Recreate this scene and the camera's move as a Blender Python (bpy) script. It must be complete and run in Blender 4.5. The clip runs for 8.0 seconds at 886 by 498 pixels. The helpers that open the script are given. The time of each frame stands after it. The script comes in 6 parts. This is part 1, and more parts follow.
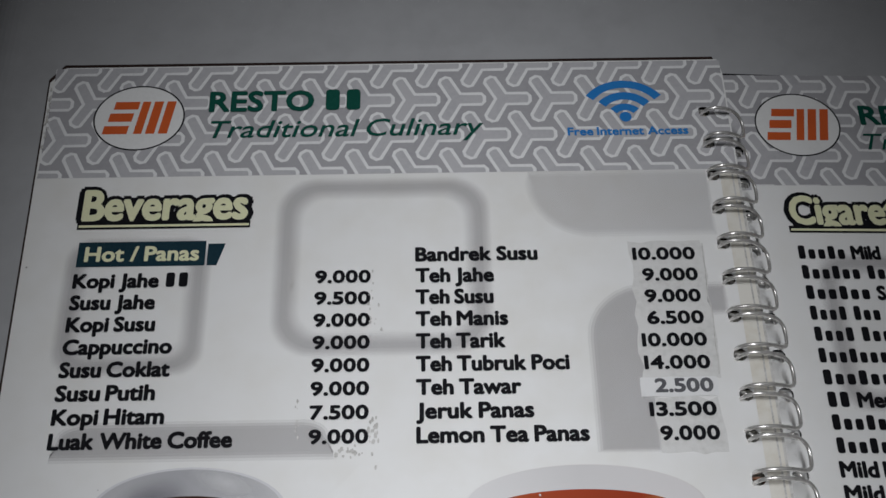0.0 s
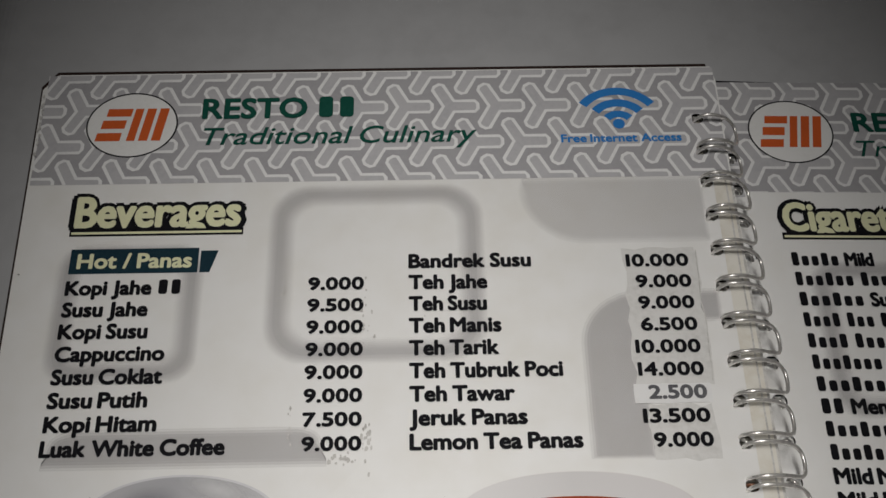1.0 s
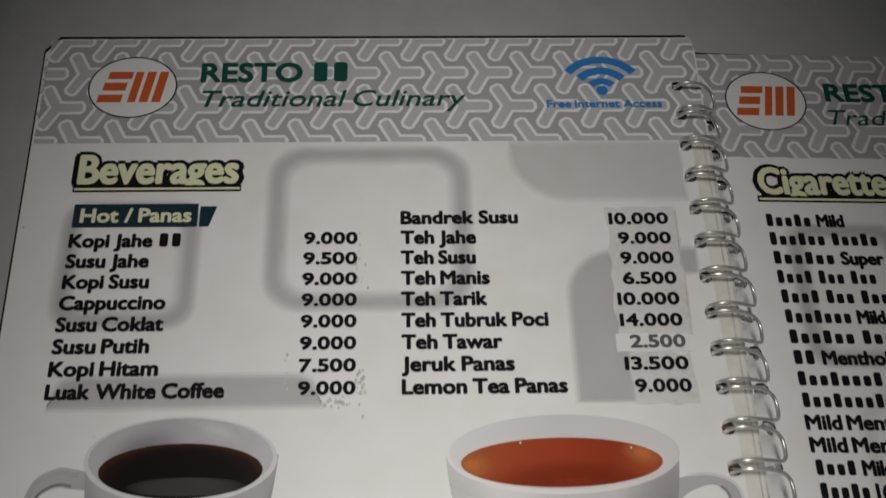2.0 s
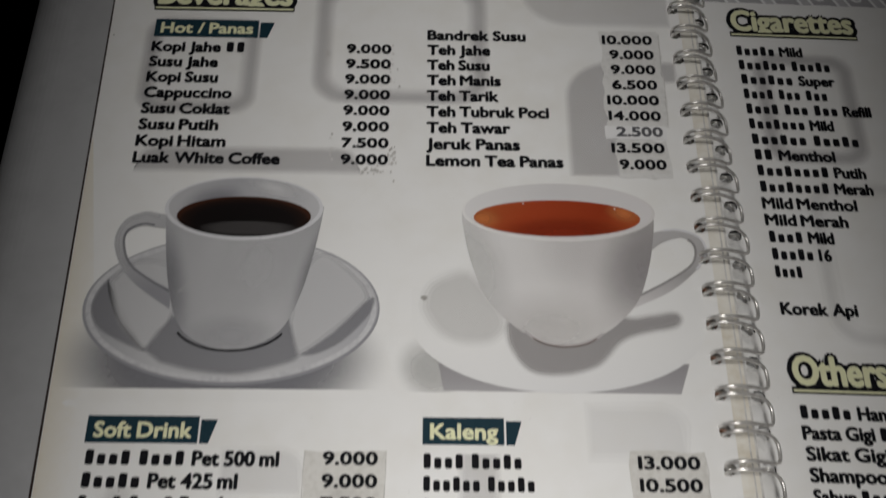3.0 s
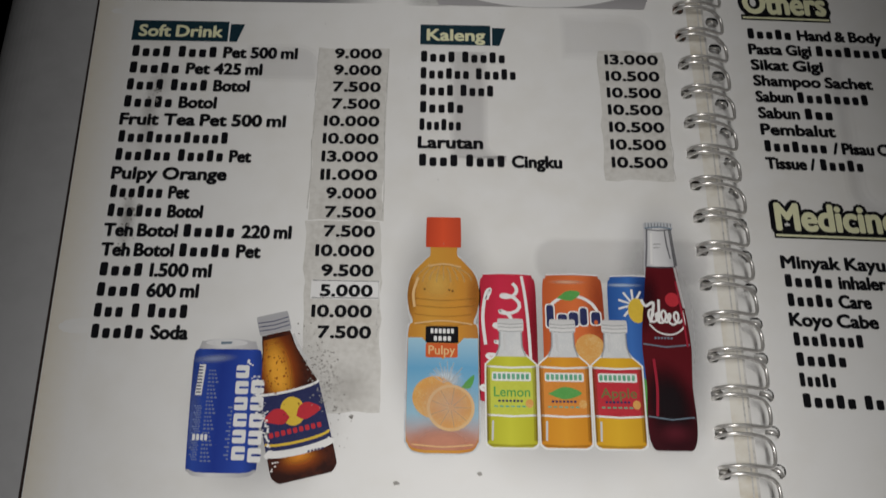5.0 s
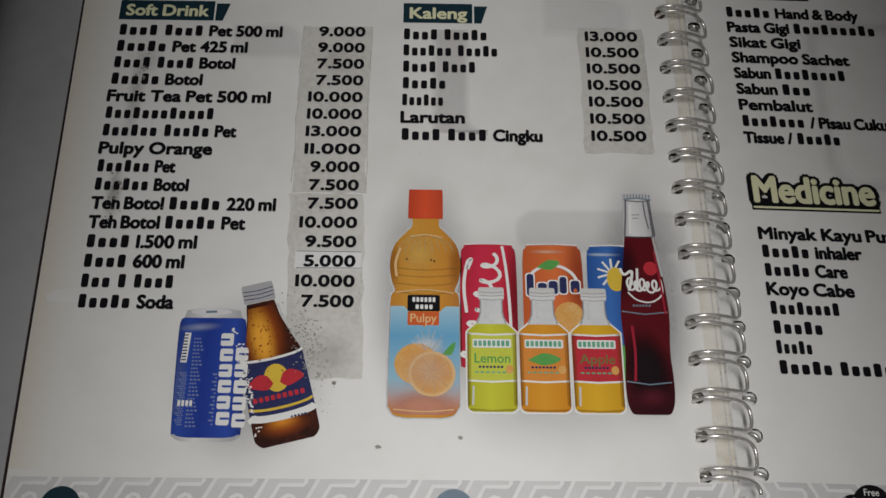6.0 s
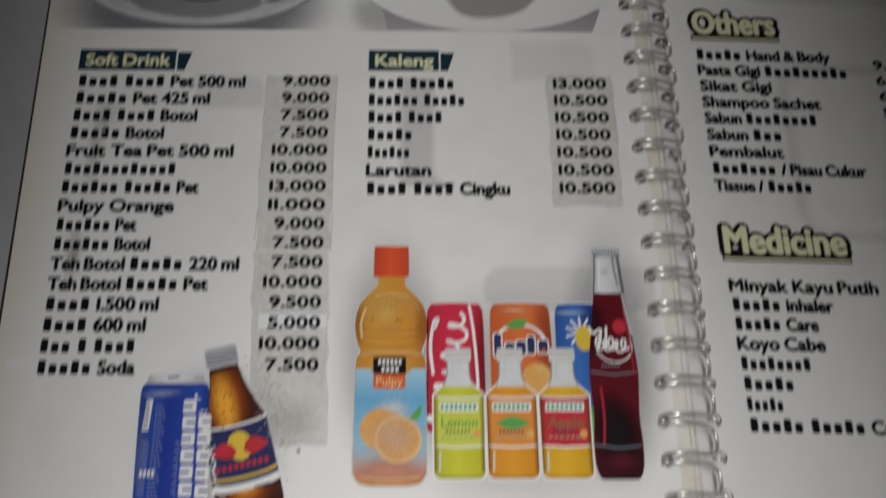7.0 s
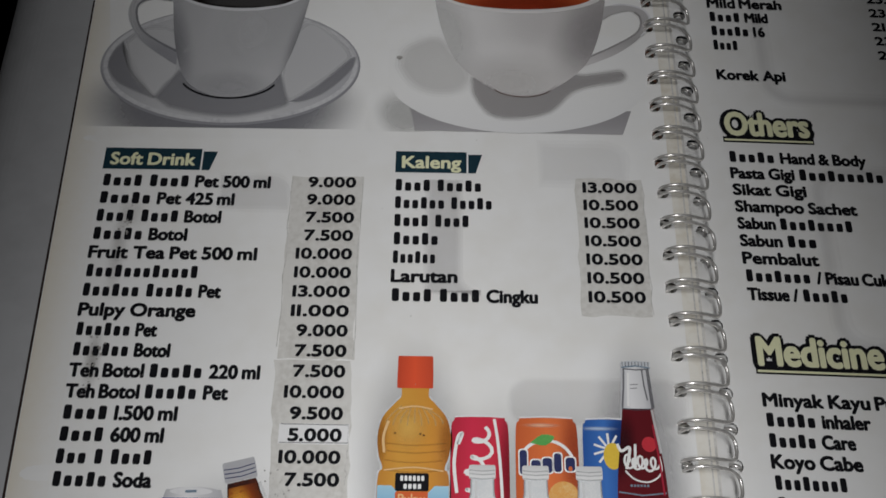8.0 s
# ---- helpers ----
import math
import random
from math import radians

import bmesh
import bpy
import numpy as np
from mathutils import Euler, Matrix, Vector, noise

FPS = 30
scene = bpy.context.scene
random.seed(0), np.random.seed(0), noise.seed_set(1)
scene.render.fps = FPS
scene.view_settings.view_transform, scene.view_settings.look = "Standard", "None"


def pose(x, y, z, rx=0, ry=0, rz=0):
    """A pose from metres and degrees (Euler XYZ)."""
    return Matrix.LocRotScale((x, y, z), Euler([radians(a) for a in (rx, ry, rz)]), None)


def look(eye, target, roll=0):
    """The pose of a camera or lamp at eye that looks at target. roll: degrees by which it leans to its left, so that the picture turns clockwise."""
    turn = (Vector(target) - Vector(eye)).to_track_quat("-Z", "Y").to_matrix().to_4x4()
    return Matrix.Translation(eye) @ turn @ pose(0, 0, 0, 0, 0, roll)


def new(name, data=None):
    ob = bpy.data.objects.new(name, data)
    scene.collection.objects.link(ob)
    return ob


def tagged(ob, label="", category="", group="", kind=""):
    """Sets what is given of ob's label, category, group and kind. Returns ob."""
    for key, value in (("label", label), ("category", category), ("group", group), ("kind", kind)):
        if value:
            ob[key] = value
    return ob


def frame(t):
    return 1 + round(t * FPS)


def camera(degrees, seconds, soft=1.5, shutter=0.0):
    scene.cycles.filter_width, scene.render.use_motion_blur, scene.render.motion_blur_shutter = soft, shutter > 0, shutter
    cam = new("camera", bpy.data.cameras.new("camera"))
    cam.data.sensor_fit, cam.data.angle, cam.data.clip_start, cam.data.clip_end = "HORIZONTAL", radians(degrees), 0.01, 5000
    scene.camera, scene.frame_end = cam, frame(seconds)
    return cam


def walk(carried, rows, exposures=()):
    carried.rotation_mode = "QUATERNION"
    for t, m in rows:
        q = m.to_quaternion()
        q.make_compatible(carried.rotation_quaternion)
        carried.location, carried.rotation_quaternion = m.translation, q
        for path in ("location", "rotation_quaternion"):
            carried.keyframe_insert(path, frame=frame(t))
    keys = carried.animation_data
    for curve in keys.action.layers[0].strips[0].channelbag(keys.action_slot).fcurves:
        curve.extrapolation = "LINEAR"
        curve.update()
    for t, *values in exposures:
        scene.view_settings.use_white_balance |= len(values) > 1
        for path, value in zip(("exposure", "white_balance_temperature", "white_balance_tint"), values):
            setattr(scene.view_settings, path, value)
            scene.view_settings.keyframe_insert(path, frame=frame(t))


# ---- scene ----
cam = camera(41.13, 8.0, soft=1.5, shutter=0.3)
# seconds, eye, target, roll; the printed face of the open menu lies in z = 0
PATH = [
    (0.0, (0.11767, -0.24183, 0.30168), (0.12084, -0.04353, -0.04569), -0.062),
    (0.5, (0.11800, -0.24072, 0.30193), (0.12228, -0.04259, -0.04552), 0.172),
    (1.0, (0.11825, -0.24257, 0.30075), (0.12305, -0.04122, -0.04484), 0.290),
    (1.2, (0.11864, -0.24256, 0.29984), (0.12357, -0.04103, -0.04565), 0.330),
    (2.3, (0.11141, -0.28740, 0.31175), (0.12638, -0.08287, -0.03168), 3.229),
    (2.5, (0.11125, -0.31031, 0.31659), (0.12438, -0.10192, -0.02459), 3.156),
    (3.0, (0.11091, -0.36179, 0.32736), (0.11836, -0.15383, -0.01425), 2.503),
    (3.5, (0.11254, -0.41293, 0.34070), (0.11611, -0.20526, -0.00114), 2.026),
    (4.0, (0.11832, -0.44664, 0.34202), (0.12059, -0.24509, -0.00348), 1.552),
    (4.5, (0.11847, -0.46909, 0.33043), (0.11985, -0.27650, -0.02015), 1.475),
    (5.0, (0.11520, -0.48268, 0.32649), (0.12099, -0.29538, -0.02689), 2.493),
    (5.2, (0.11755, -0.48486, 0.32571), (0.12095, -0.30152, -0.02979), 1.507),
    (6.3, (0.12159, -0.50284, 0.32626), (0.12856, -0.31140, -0.02488), 2.555),
    (6.5, (0.12231, -0.50648, 0.32316), (0.13019, -0.31725, -0.02916), 2.691),
    (6.7, (0.12090, -0.50385, 0.32510), (0.13042, -0.31728, -0.02854), 3.140),
    (7.0, (0.12680, -0.47220, 0.33253), (0.13766, -0.28764, -0.02218), 3.118),
    (7.2, (0.13030, -0.44657, 0.33924), (0.14190, -0.26014, -0.01444), 3.100),
    (7.5, (0.12778, -0.44269, 0.33508), (0.13736, -0.24419, -0.01207), 2.673),
    (8.0, (0.12695, -0.45192, 0.33469), (0.12872, -0.25279, -0.01221), 1.349),
]
EXPOSURE = [(0.0, 0.78, 6080, 10), (0.5, 0.79, 6330, 10), (1.0, 0.80, 6580, 10), (2.5, 0.43, 6550, 10), (3.0, 0.26, 6500, 10), (3.5, 0.01, 6450, 10), (4.5, -0.29, 6500, 10), (5.0, -0.44, 6500, 10), (6.5, -0.56, 6430, 10), (7.0, -0.46, 6400, 10), (7.5, -0.25, 6330, 10), (8.0, -0.29, 6250, 10)]
walk(cam, [(t, look(eye, target, roll)) for t, eye, target, roll in PATH], EXPOSURE)

# ---- light: two unseen lamps added over the table, fitted to the page brightness, in a dim room at night ----
world = bpy.data.worlds.new("room_air")
scene.world = world
world.use_nodes = True
world.node_tree.nodes["Background"].inputs["Color"].default_value = (0.75, 0.85, 1.0, 1)
world.node_tree.nodes["Background"].inputs["Strength"].default_value = 0.02
# no fixture: added area lamps, placed and shaped only for their light falloff
for eye, target, long_side, energy, spread in (((0.146, -0.704, 0.660), (0.146, -0.519, 0.0), 0.411, 0.280, 0.620), ((0.123, -0.323, 0.660), (0.123, -0.259, 0.0), 0.554, 0.180, 0.642)):
    lamp = new("ceiling_light_glow", bpy.data.lights.new("ceiling_light_glow", "AREA"))
    lamp.data.shape, lamp.data.size, lamp.data.size_y = "RECTANGLE", 0.06, long_side
    lamp.data.energy, lamp.data.color, lamp.data.spread = energy, (1.0, 0.975, 0.945), spread
    lamp.matrix_world = look(eye, target)

TABLE_Z = -0.016          # table top under the menu
RIGHT_Z = -0.012          # printed face of the facing page, a thinner pile
PAGE_BOTTOM = -0.417


# ---- materials ----
def material(name, colour, rough=0.5, metal=0.0, spot=None, scale=40.0, amount=0.5, bump=0.0, bump_scale=200.0, gloss=0.14):
    """A surface with a second colour in soft patches and a fine relief."""
    m = bpy.data.materials.new(name)
    m.use_nodes = True
    nt = m.node_tree
    p = nt.nodes["Principled BSDF"]
    p.inputs["Roughness"].default_value, p.inputs["Metallic"].default_value = rough, metal
    p.inputs["Base Color"].default_value = (*colour, 1)
    p.inputs["Specular IOR Level"].default_value = gloss
    co = nt.nodes.new("ShaderNodeTexCoord")
    if spot:
        n1, n2 = nt.nodes.new("ShaderNodeTexNoise"), nt.nodes.new("ShaderNodeTexNoise")
        n1.inputs["Scale"].default_value, n1.inputs["Detail"].default_value = scale, 5
        n2.inputs["Scale"].default_value, n2.inputs["Detail"].default_value = scale * 9, 3
        nt.links.new(co.outputs["Object"], n1.inputs["Vector"])
        nt.links.new(co.outputs["Object"], n2.inputs["Vector"])
        mul = nt.nodes.new("ShaderNodeMath")
        mul.operation = "MULTIPLY"
        nt.links.new(n1.outputs["Fac"], mul.inputs[0])
        nt.links.new(n2.outputs["Fac"], mul.inputs[1])
        mr = nt.nodes.new("ShaderNodeMapRange")
        mr.inputs["From Min"].default_value, mr.inputs["From Max"].default_value, mr.inputs["To Max"].default_value = 0.2, 0.45, amount
        nt.links.new(mul.outputs[0], mr.inputs["Value"])
        mix = nt.nodes.new("ShaderNodeMix")
        mix.data_type = "RGBA"
        mix.inputs[6].default_value, mix.inputs[7].default_value = (*colour, 1), (*spot, 1)
        nt.links.new(mr.outputs[0], mix.inputs[0])
        nt.links.new(mix.outputs[2], p.inputs["Base Color"])
    if bump:
        nb, b = nt.nodes.new("ShaderNodeTexNoise"), nt.nodes.new("ShaderNodeBump")
        nb.inputs["Scale"].default_value, nb.inputs["Detail"].default_value = bump_scale, 4
        b.inputs["Strength"].default_value, b.inputs["Distance"].default_value = bump, 0.001
        nt.links.new(co.outputs["Object"], nb.inputs["Vector"])
        nt.links.new(nb.outputs["Fac"], b.inputs["Height"])
        nt.links.new(b.outputs["Normal"], p.inputs["Normal"])
    return m


def gradient(name, stops, ax, ay, start, end, rough=0.32, grain=0.05, centre=None):
    """Printed ink that runs through several colours along the direction (ax, ay) of the page, or outwards from a centre with radii ax, ay."""
    m = bpy.data.materials.new(name)
    m.use_nodes = True
    nt = m.node_tree
    p = nt.nodes["Principled BSDF"]
    p.inputs["Roughness"].default_value, p.inputs["Specular IOR Level"].default_value = rough + 0.1, 0.10
    co, dot = nt.nodes.new("ShaderNodeTexCoord"), nt.nodes.new("ShaderNodeVectorMath")
    dot.operation = "DOT_PRODUCT"
    dot.inputs[1].default_value = (ax, ay, 0)
    nt.links.new(co.outputs["Object"], dot.inputs[0])
    if centre:
        sub, mul, dot = dot, nt.nodes.new("ShaderNodeVectorMath"), nt.nodes.new("ShaderNodeVectorMath")
        sub.operation, mul.operation, dot.operation = "SUBTRACT", "MULTIPLY", "LENGTH"
        sub.inputs[1].default_value, mul.inputs[1].default_value = (*centre, 0), (1 / ax, 1 / ay, 0)
        nt.links.new(sub.outputs["Vector"], mul.inputs[0])
        nt.links.new(mul.outputs["Vector"], dot.inputs[0])
    mr, ramp = nt.nodes.new("ShaderNodeMapRange"), nt.nodes.new("ShaderNodeValToRGB")
    mr.inputs["From Min"].default_value, mr.inputs["From Max"].default_value = start, end
    nt.links.new(dot.outputs["Value"], mr.inputs["Value"])
    noise_node, add = nt.nodes.new("ShaderNodeTexNoise"), nt.nodes.new("ShaderNodeMath")
    noise_node.inputs["Scale"].default_value, noise_node.inputs["Detail"].default_value = 350, 3
    nt.links.new(co.outputs["Object"], noise_node.inputs["Vector"])
    add.operation = "MULTIPLY_ADD"
    add.inputs[1].default_value = grain
    nt.links.new(noise_node.outputs["Fac"], add.inputs[0])
    nt.links.new(mr.outputs[0], add.inputs[2])
    nt.links.new(add.outputs[0], ramp.inputs["Fac"])
    while len(ramp.color_ramp.elements) < len(stops):
        ramp.color_ramp.elements.new(0.5)
    for e, (at, c) in zip(ramp.color_ramp.elements, stops):
        e.position, e.color = at, (*c, 1)
    nt.links.new(ramp.outputs["Color"], p.inputs["Base Color"])
    return m


def soft(name, colour, centre, rx, ry, top=0.8, inner=0.3, turn=0.0, rough=0.32):
    """Thin printed ink that thins out to nothing towards the rim of an oval."""
    m = bpy.data.materials.new(name)
    m.use_nodes = True
    nt = m.node_tree
    p = nt.nodes["Principled BSDF"]
    p.inputs["Base Color"].default_value, p.inputs["Roughness"].default_value = (*colour, 1), rough + 0.1
    p.inputs["Specular IOR Level"].default_value = 0.10
    co, mp, ln = nt.nodes.new("ShaderNodeTexCoord"), nt.nodes.new("ShaderNodeMapping"), nt.nodes.new("ShaderNodeVectorMath")
    mp.vector_type, ln.operation = "TEXTURE", "LENGTH"
    mp.inputs["Location"].default_value = (*centre, 0)
    mp.inputs["Rotation"].default_value = (0, 0, radians(turn))
    mp.inputs["Scale"].default_value = (rx, ry, 1)
    nt.links.new(co.outputs["Object"], mp.inputs["Vector"])
    nt.links.new(mp.outputs["Vector"], ln.inputs[0])
    mr = nt.nodes.new("ShaderNodeMapRange")
    mr.interpolation_type = "SMOOTHSTEP"
    mr.inputs["From Min"].default_value, mr.inputs["From Max"].default_value = inner, 1.0
    mr.inputs["To Min"].default_value, mr.inputs["To Max"].default_value = top, 0.0
    nt.links.new(ln.outputs["Value"], mr.inputs["Value"])
    grain, mul = nt.nodes.new("ShaderNodeTexNoise"), nt.nodes.new("ShaderNodeMath")
    grain.inputs["Scale"].default_value, grain.inputs["Detail"].default_value = 700, 3
    nt.links.new(co.outputs["Object"], grain.inputs["Vector"])
    spread_node = nt.nodes.new("ShaderNodeMapRange")
    spread_node.inputs["To Min"].default_value, spread_node.inputs["To Max"].default_value = 0.90, 1.10
    nt.links.new(grain.outputs["Fac"], spread_node.inputs["Value"])
    mul.operation = "MULTIPLY"
    nt.links.new(mr.outputs[0], mul.inputs[0])
    nt.links.new(spread_node.outputs[0], mul.inputs[1])
    nt.links.new(mul.outputs[0], p.inputs["Alpha"])
    return m


def thin(name, colour, alpha, rough=0.32):
    """One thin pass of ink."""
    m = bpy.data.materials.new(name)
    m.use_nodes = True
    p = m.node_tree.nodes["Principled BSDF"]
    p.inputs["Base Color"].default_value, p.inputs["Alpha"].default_value, p.inputs["Roughness"].default_value = (*colour, 1), alpha, rough + 0.1
    p.inputs["Specular IOR Level"].default_value = 0.10
    return m


WHITE = (0.80, 0.80, 0.79)
M = {
    "paper": material("coated_paper", WHITE, 0.45, spot=(0.72, 0.705, 0.66), scale=9, amount=0.55, bump=0.05, bump_scale=60),
    "cream": material("yellowed_paper", (0.74, 0.72, 0.66), 0.45, spot=(0.55, 0.49, 0.38), scale=30, amount=0.7, bump=0.05),
    "under": material("page_edge_paper", (0.62, 0.59, 0.53), 0.6, spot=(0.40, 0.36, 0.30), scale=60, amount=0.8),
    "brown_card": material("brown_card_edge", (0.028, 0.018, 0.016), 0.6, spot=(0.06, 0.035, 0.03), scale=90),
    "cover": material("black_cover_card", (0.012, 0.012, 0.014), 0.5, spot=(0.03, 0.03, 0.03), scale=80),
    "ink": material("black_ink", (0.006, 0.006, 0.008), 0.6, spot=(0.016, 0.016, 0.020), scale=250, amount=0.6, gloss=0.08),
    "faded": material("faded_ink", (0.10, 0.10, 0.11), 0.45, spot=(0.22, 0.22, 0.22), scale=250, amount=0.6),
    "green": material("green_ink", (0.006, 0.070, 0.050), 0.45, spot=(0.015, 0.10, 0.075), scale=200, amount=0.5, gloss=0.15),
    "teal": material("dark_teal_ink", (0.008, 0.030, 0.045), 0.5, spot=(0.02, 0.05, 0.065), scale=120, amount=0.5, gloss=0.12),
    "steel_blue": material("grey_blue_ink", (0.17, 0.23, 0.29), 0.4, spot=(0.22, 0.28, 0.33), scale=90, amount=0.5),
    "pale": material("pale_yellow_ink", (0.76, 0.76, 0.50), 0.4, spot=(0.66, 0.66, 0.44), scale=150, amount=0.5),
    "orange": material("orange_ink", (0.62, 0.115, 0.03), 0.4, spot=(0.50, 0.10, 0.03), scale=150, amount=0.5),
    "blue": material("blue_ink", (0.03, 0.20, 0.55), 0.4, spot=(0.05, 0.26, 0.58), scale=150, amount=0.5),
    "white_ink": material("bare_paper", (0.80, 0.80, 0.79), 0.35, spot=(0.72, 0.72, 0.70), scale=90, amount=0.5),
    "band": material("grey_band_ink", (0.50, 0.495, 0.51), 0.32, spot=(0.43, 0.43, 0.45), scale=70, amount=0.8),
    "band_dark": material("grey_groove_ink", (0.39, 0.385, 0.40), 0.32, spot=(0.33, 0.325, 0.345), scale=70, amount=0.6),
    "line": material("light_line_ink", (0.80, 0.80, 0.80), 0.32, spot=(0.68, 0.68, 0.69), scale=120, amount=0.6),
    "foot": material("pale_band_ink", (0.64, 0.64, 0.645), 0.32, spot=(0.60, 0.59, 0.58), scale=40, amount=0.8),
    "foot_dark": material("pale_groove_ink", (0.58, 0.58, 0.59), 0.32, spot=(0.545, 0.535, 0.535), scale=40, amount=0.8),
    "foot_line": material("pale_line_ink", (0.78, 0.78, 0.78), 0.32, spot=(0.67, 0.67, 0.67), scale=120, amount=0.6),
    "sticker": material("clear_tape_over_paper", (0.66, 0.65, 0.62), 0.24, spot=(0.53, 0.515, 0.48), scale=55, amount=0.9, bump=0.16, bump_scale=120),
    "strip": material("stuck_paper_strip", (0.70, 0.695, 0.68), 0.35, spot=(0.58, 0.575, 0.555), scale=70, amount=0.9, bump=0.08, bump_scale=150),
    "tape_dirt": material("tape_edge_dirt", (0.60, 0.59, 0.57), 0.5, spot=(0.30, 0.29, 0.27), scale=160, amount=1.0),
    "label": material("white_price_label", (0.78, 0.78, 0.78), 0.4, spot=(0.70, 0.70, 0.69), scale=60, amount=0.6, bump=0.04),
    "grime": material("grey_grime", (0.36, 0.35, 0.33), 0.7, spot=(0.14, 0.13, 0.12), scale=300, amount=1.0),
    "table": material("grey_laminate", (0.44, 0.445, 0.455), 0.48, spot=(0.38, 0.38, 0.39), scale=14, amount=0.7, bump=0.04, bump_scale=500),
    "table_edge": material("table_edge_band", (0.32, 0.31, 0.30), 0.45, spot=(0.22, 0.21, 0.20), scale=40, amount=0.6),
    "floor": material("dark_floor_tile", (0.035, 0.033, 0.032), 0.6, spot=(0.05, 0.047, 0.043), scale=3, amount=0.7, bump=0.05, bump_scale=30),
    "wall": material("painted_plaster", (0.30, 0.29, 0.27), 0.8, spot=(0.25, 0.24, 0.22), scale=2, amount=0.6, bump=0.1, bump_scale=60),
    "steel": material("binding_steel", (0.93, 0.91, 0.88), 0.30, 0.70, spot=(0.50, 0.48, 0.45), scale=500, amount=0.8, bump=0.05, bump_scale=900),
    "rust": material("rusty_steel", (0.30, 0.13, 0.07), 0.6, 0.6, spot=(0.55, 0.50, 0.45), scale=700, amount=0.9, bump=0.15, bump_scale=900),
}


# ---- mesh helpers ----
def link(name, bm, mats, parent=None, label=""):
    me = bpy.data.meshes.new(name)
    bm.to_mesh(me)
    bm.free()
    for m in mats if isinstance(mats, (list, tuple)) else [mats]:
        me.materials.append(m if not isinstance(m, str) else M[m])
    ob = new(name, me)
    if parent:
        ob.parent = parent
    return tagged(ob, label=label)


part = link


def box(bm, x0, x1, y0, y1, z0, z1, bevel=0.0, segments=2):
    made = bmesh.ops.create_cube(bm, size=1, matrix=Matrix.Translation(((x0 + x1) / 2, (y0 + y1) / 2, (z0 + z1) / 2)) @ Matrix.Diagonal((x1 - x0, y1 - y0, z1 - z0, 1)))
    if bevel:
        edges = list({e for v in made["verts"] for e in v.link_edges})
        bmesh.ops.bevel(bm, geom=edges, offset=bevel, segments=segments, affect="EDGES", profile=0.5)
    return bm


def flat(bm, pts, z, slot=0):
    """A flat printed patch."""
    f = bm.faces.new([bm.verts.new((x, y, z)) for x, y in pts])
    f.normal_update()
    if f.normal.z < 0:
        f.normal_flip()
    f.material_index = slot
    return f


def strip(bm, a, b, z, slot=0):
    """A flat band between two lines of equally many points."""
    va, vb = [bm.verts.new((x, y, z)) for x, y in a], [bm.verts.new((x, y, z)) for x, y in b]
    for i in range(len(va) - 1):
        f = bm.faces.new((va[i], vb[i], vb[i + 1], va[i + 1]))
        f.normal_update()
        if f.normal.z < 0:
            f.normal_flip()
        f.material_index = slot


def oval(cx, cy, rx, ry, a0=0.0, a1=360.0, n=40):
    return [(cx + rx * math.cos(radians(a0 + (a1 - a0) * i / n)), cy + ry * math.sin(radians(a0 + (a1 - a0) * i / n))) for i in range(n + (abs(a1 - a0) < 360))]


def rounded(x0, x1, y0, y1, r, n=8):
    out = []
    for cx, cy, a in ((x1 - r, y1 - r, 0), (x0 + r, y1 - r, 90), (x0 + r, y0 + r, 180), (x1 - r, y0 + r, 270)):
        out += oval(cx, cy, r, r, a, a + 90, n)
    return out


def smooth(pts, n=6):
    """A soft line through a few points."""
    out = []
    for i in range(len(pts) - 1):
        p0, p1, p2, p3 = pts[max(i - 1, 0)], pts[i], pts[i + 1], pts[min(i + 2, len(pts) - 1)]
        for k in range(n):
            t = k / n
            out.append(tuple(0.5 * (2 * b + (c - a) * t + (2 * a - 5 * b + 4 * c - d) * t * t + (3 * b - a - 3 * c + d) * t ** 3) for a, b, c, d in zip(p0, p1, p2, p3)))
    return out + [tuple(pts[-1])]


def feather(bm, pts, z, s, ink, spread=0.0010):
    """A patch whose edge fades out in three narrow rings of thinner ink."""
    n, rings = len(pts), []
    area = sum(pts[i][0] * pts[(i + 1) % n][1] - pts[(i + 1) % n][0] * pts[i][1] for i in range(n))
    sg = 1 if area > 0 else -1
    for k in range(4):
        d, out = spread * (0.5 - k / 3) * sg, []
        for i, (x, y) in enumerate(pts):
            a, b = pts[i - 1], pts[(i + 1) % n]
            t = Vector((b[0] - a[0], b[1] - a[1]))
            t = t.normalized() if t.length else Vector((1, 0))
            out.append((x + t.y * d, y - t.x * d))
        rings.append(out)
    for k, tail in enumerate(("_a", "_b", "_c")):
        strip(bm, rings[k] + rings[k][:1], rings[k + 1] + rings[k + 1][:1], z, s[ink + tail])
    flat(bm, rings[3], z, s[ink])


def ribbon(bm, pts, w, z, slot=0, closed=False):
    """A flat line of width w along the points."""
    n, left, right = len(pts), [], []
    for i, (x, y) in enumerate(pts):
        a, b = (pts[i - 1], pts[(i + 1) % n]) if closed else (pts[max(i - 1, 0)], pts[min(i + 1, n - 1)])
        d = Vector((b[0] - a[0], b[1] - a[1])).normalized()
        left.append((x - d.y * w / 2, y + d.x * w / 2))
        right.append((x + d.y * w / 2, y - d.x * w / 2))
    if closed:
        left.append(left[0])
        right.append(right[0])
    strip(bm, left, right, z, slot)


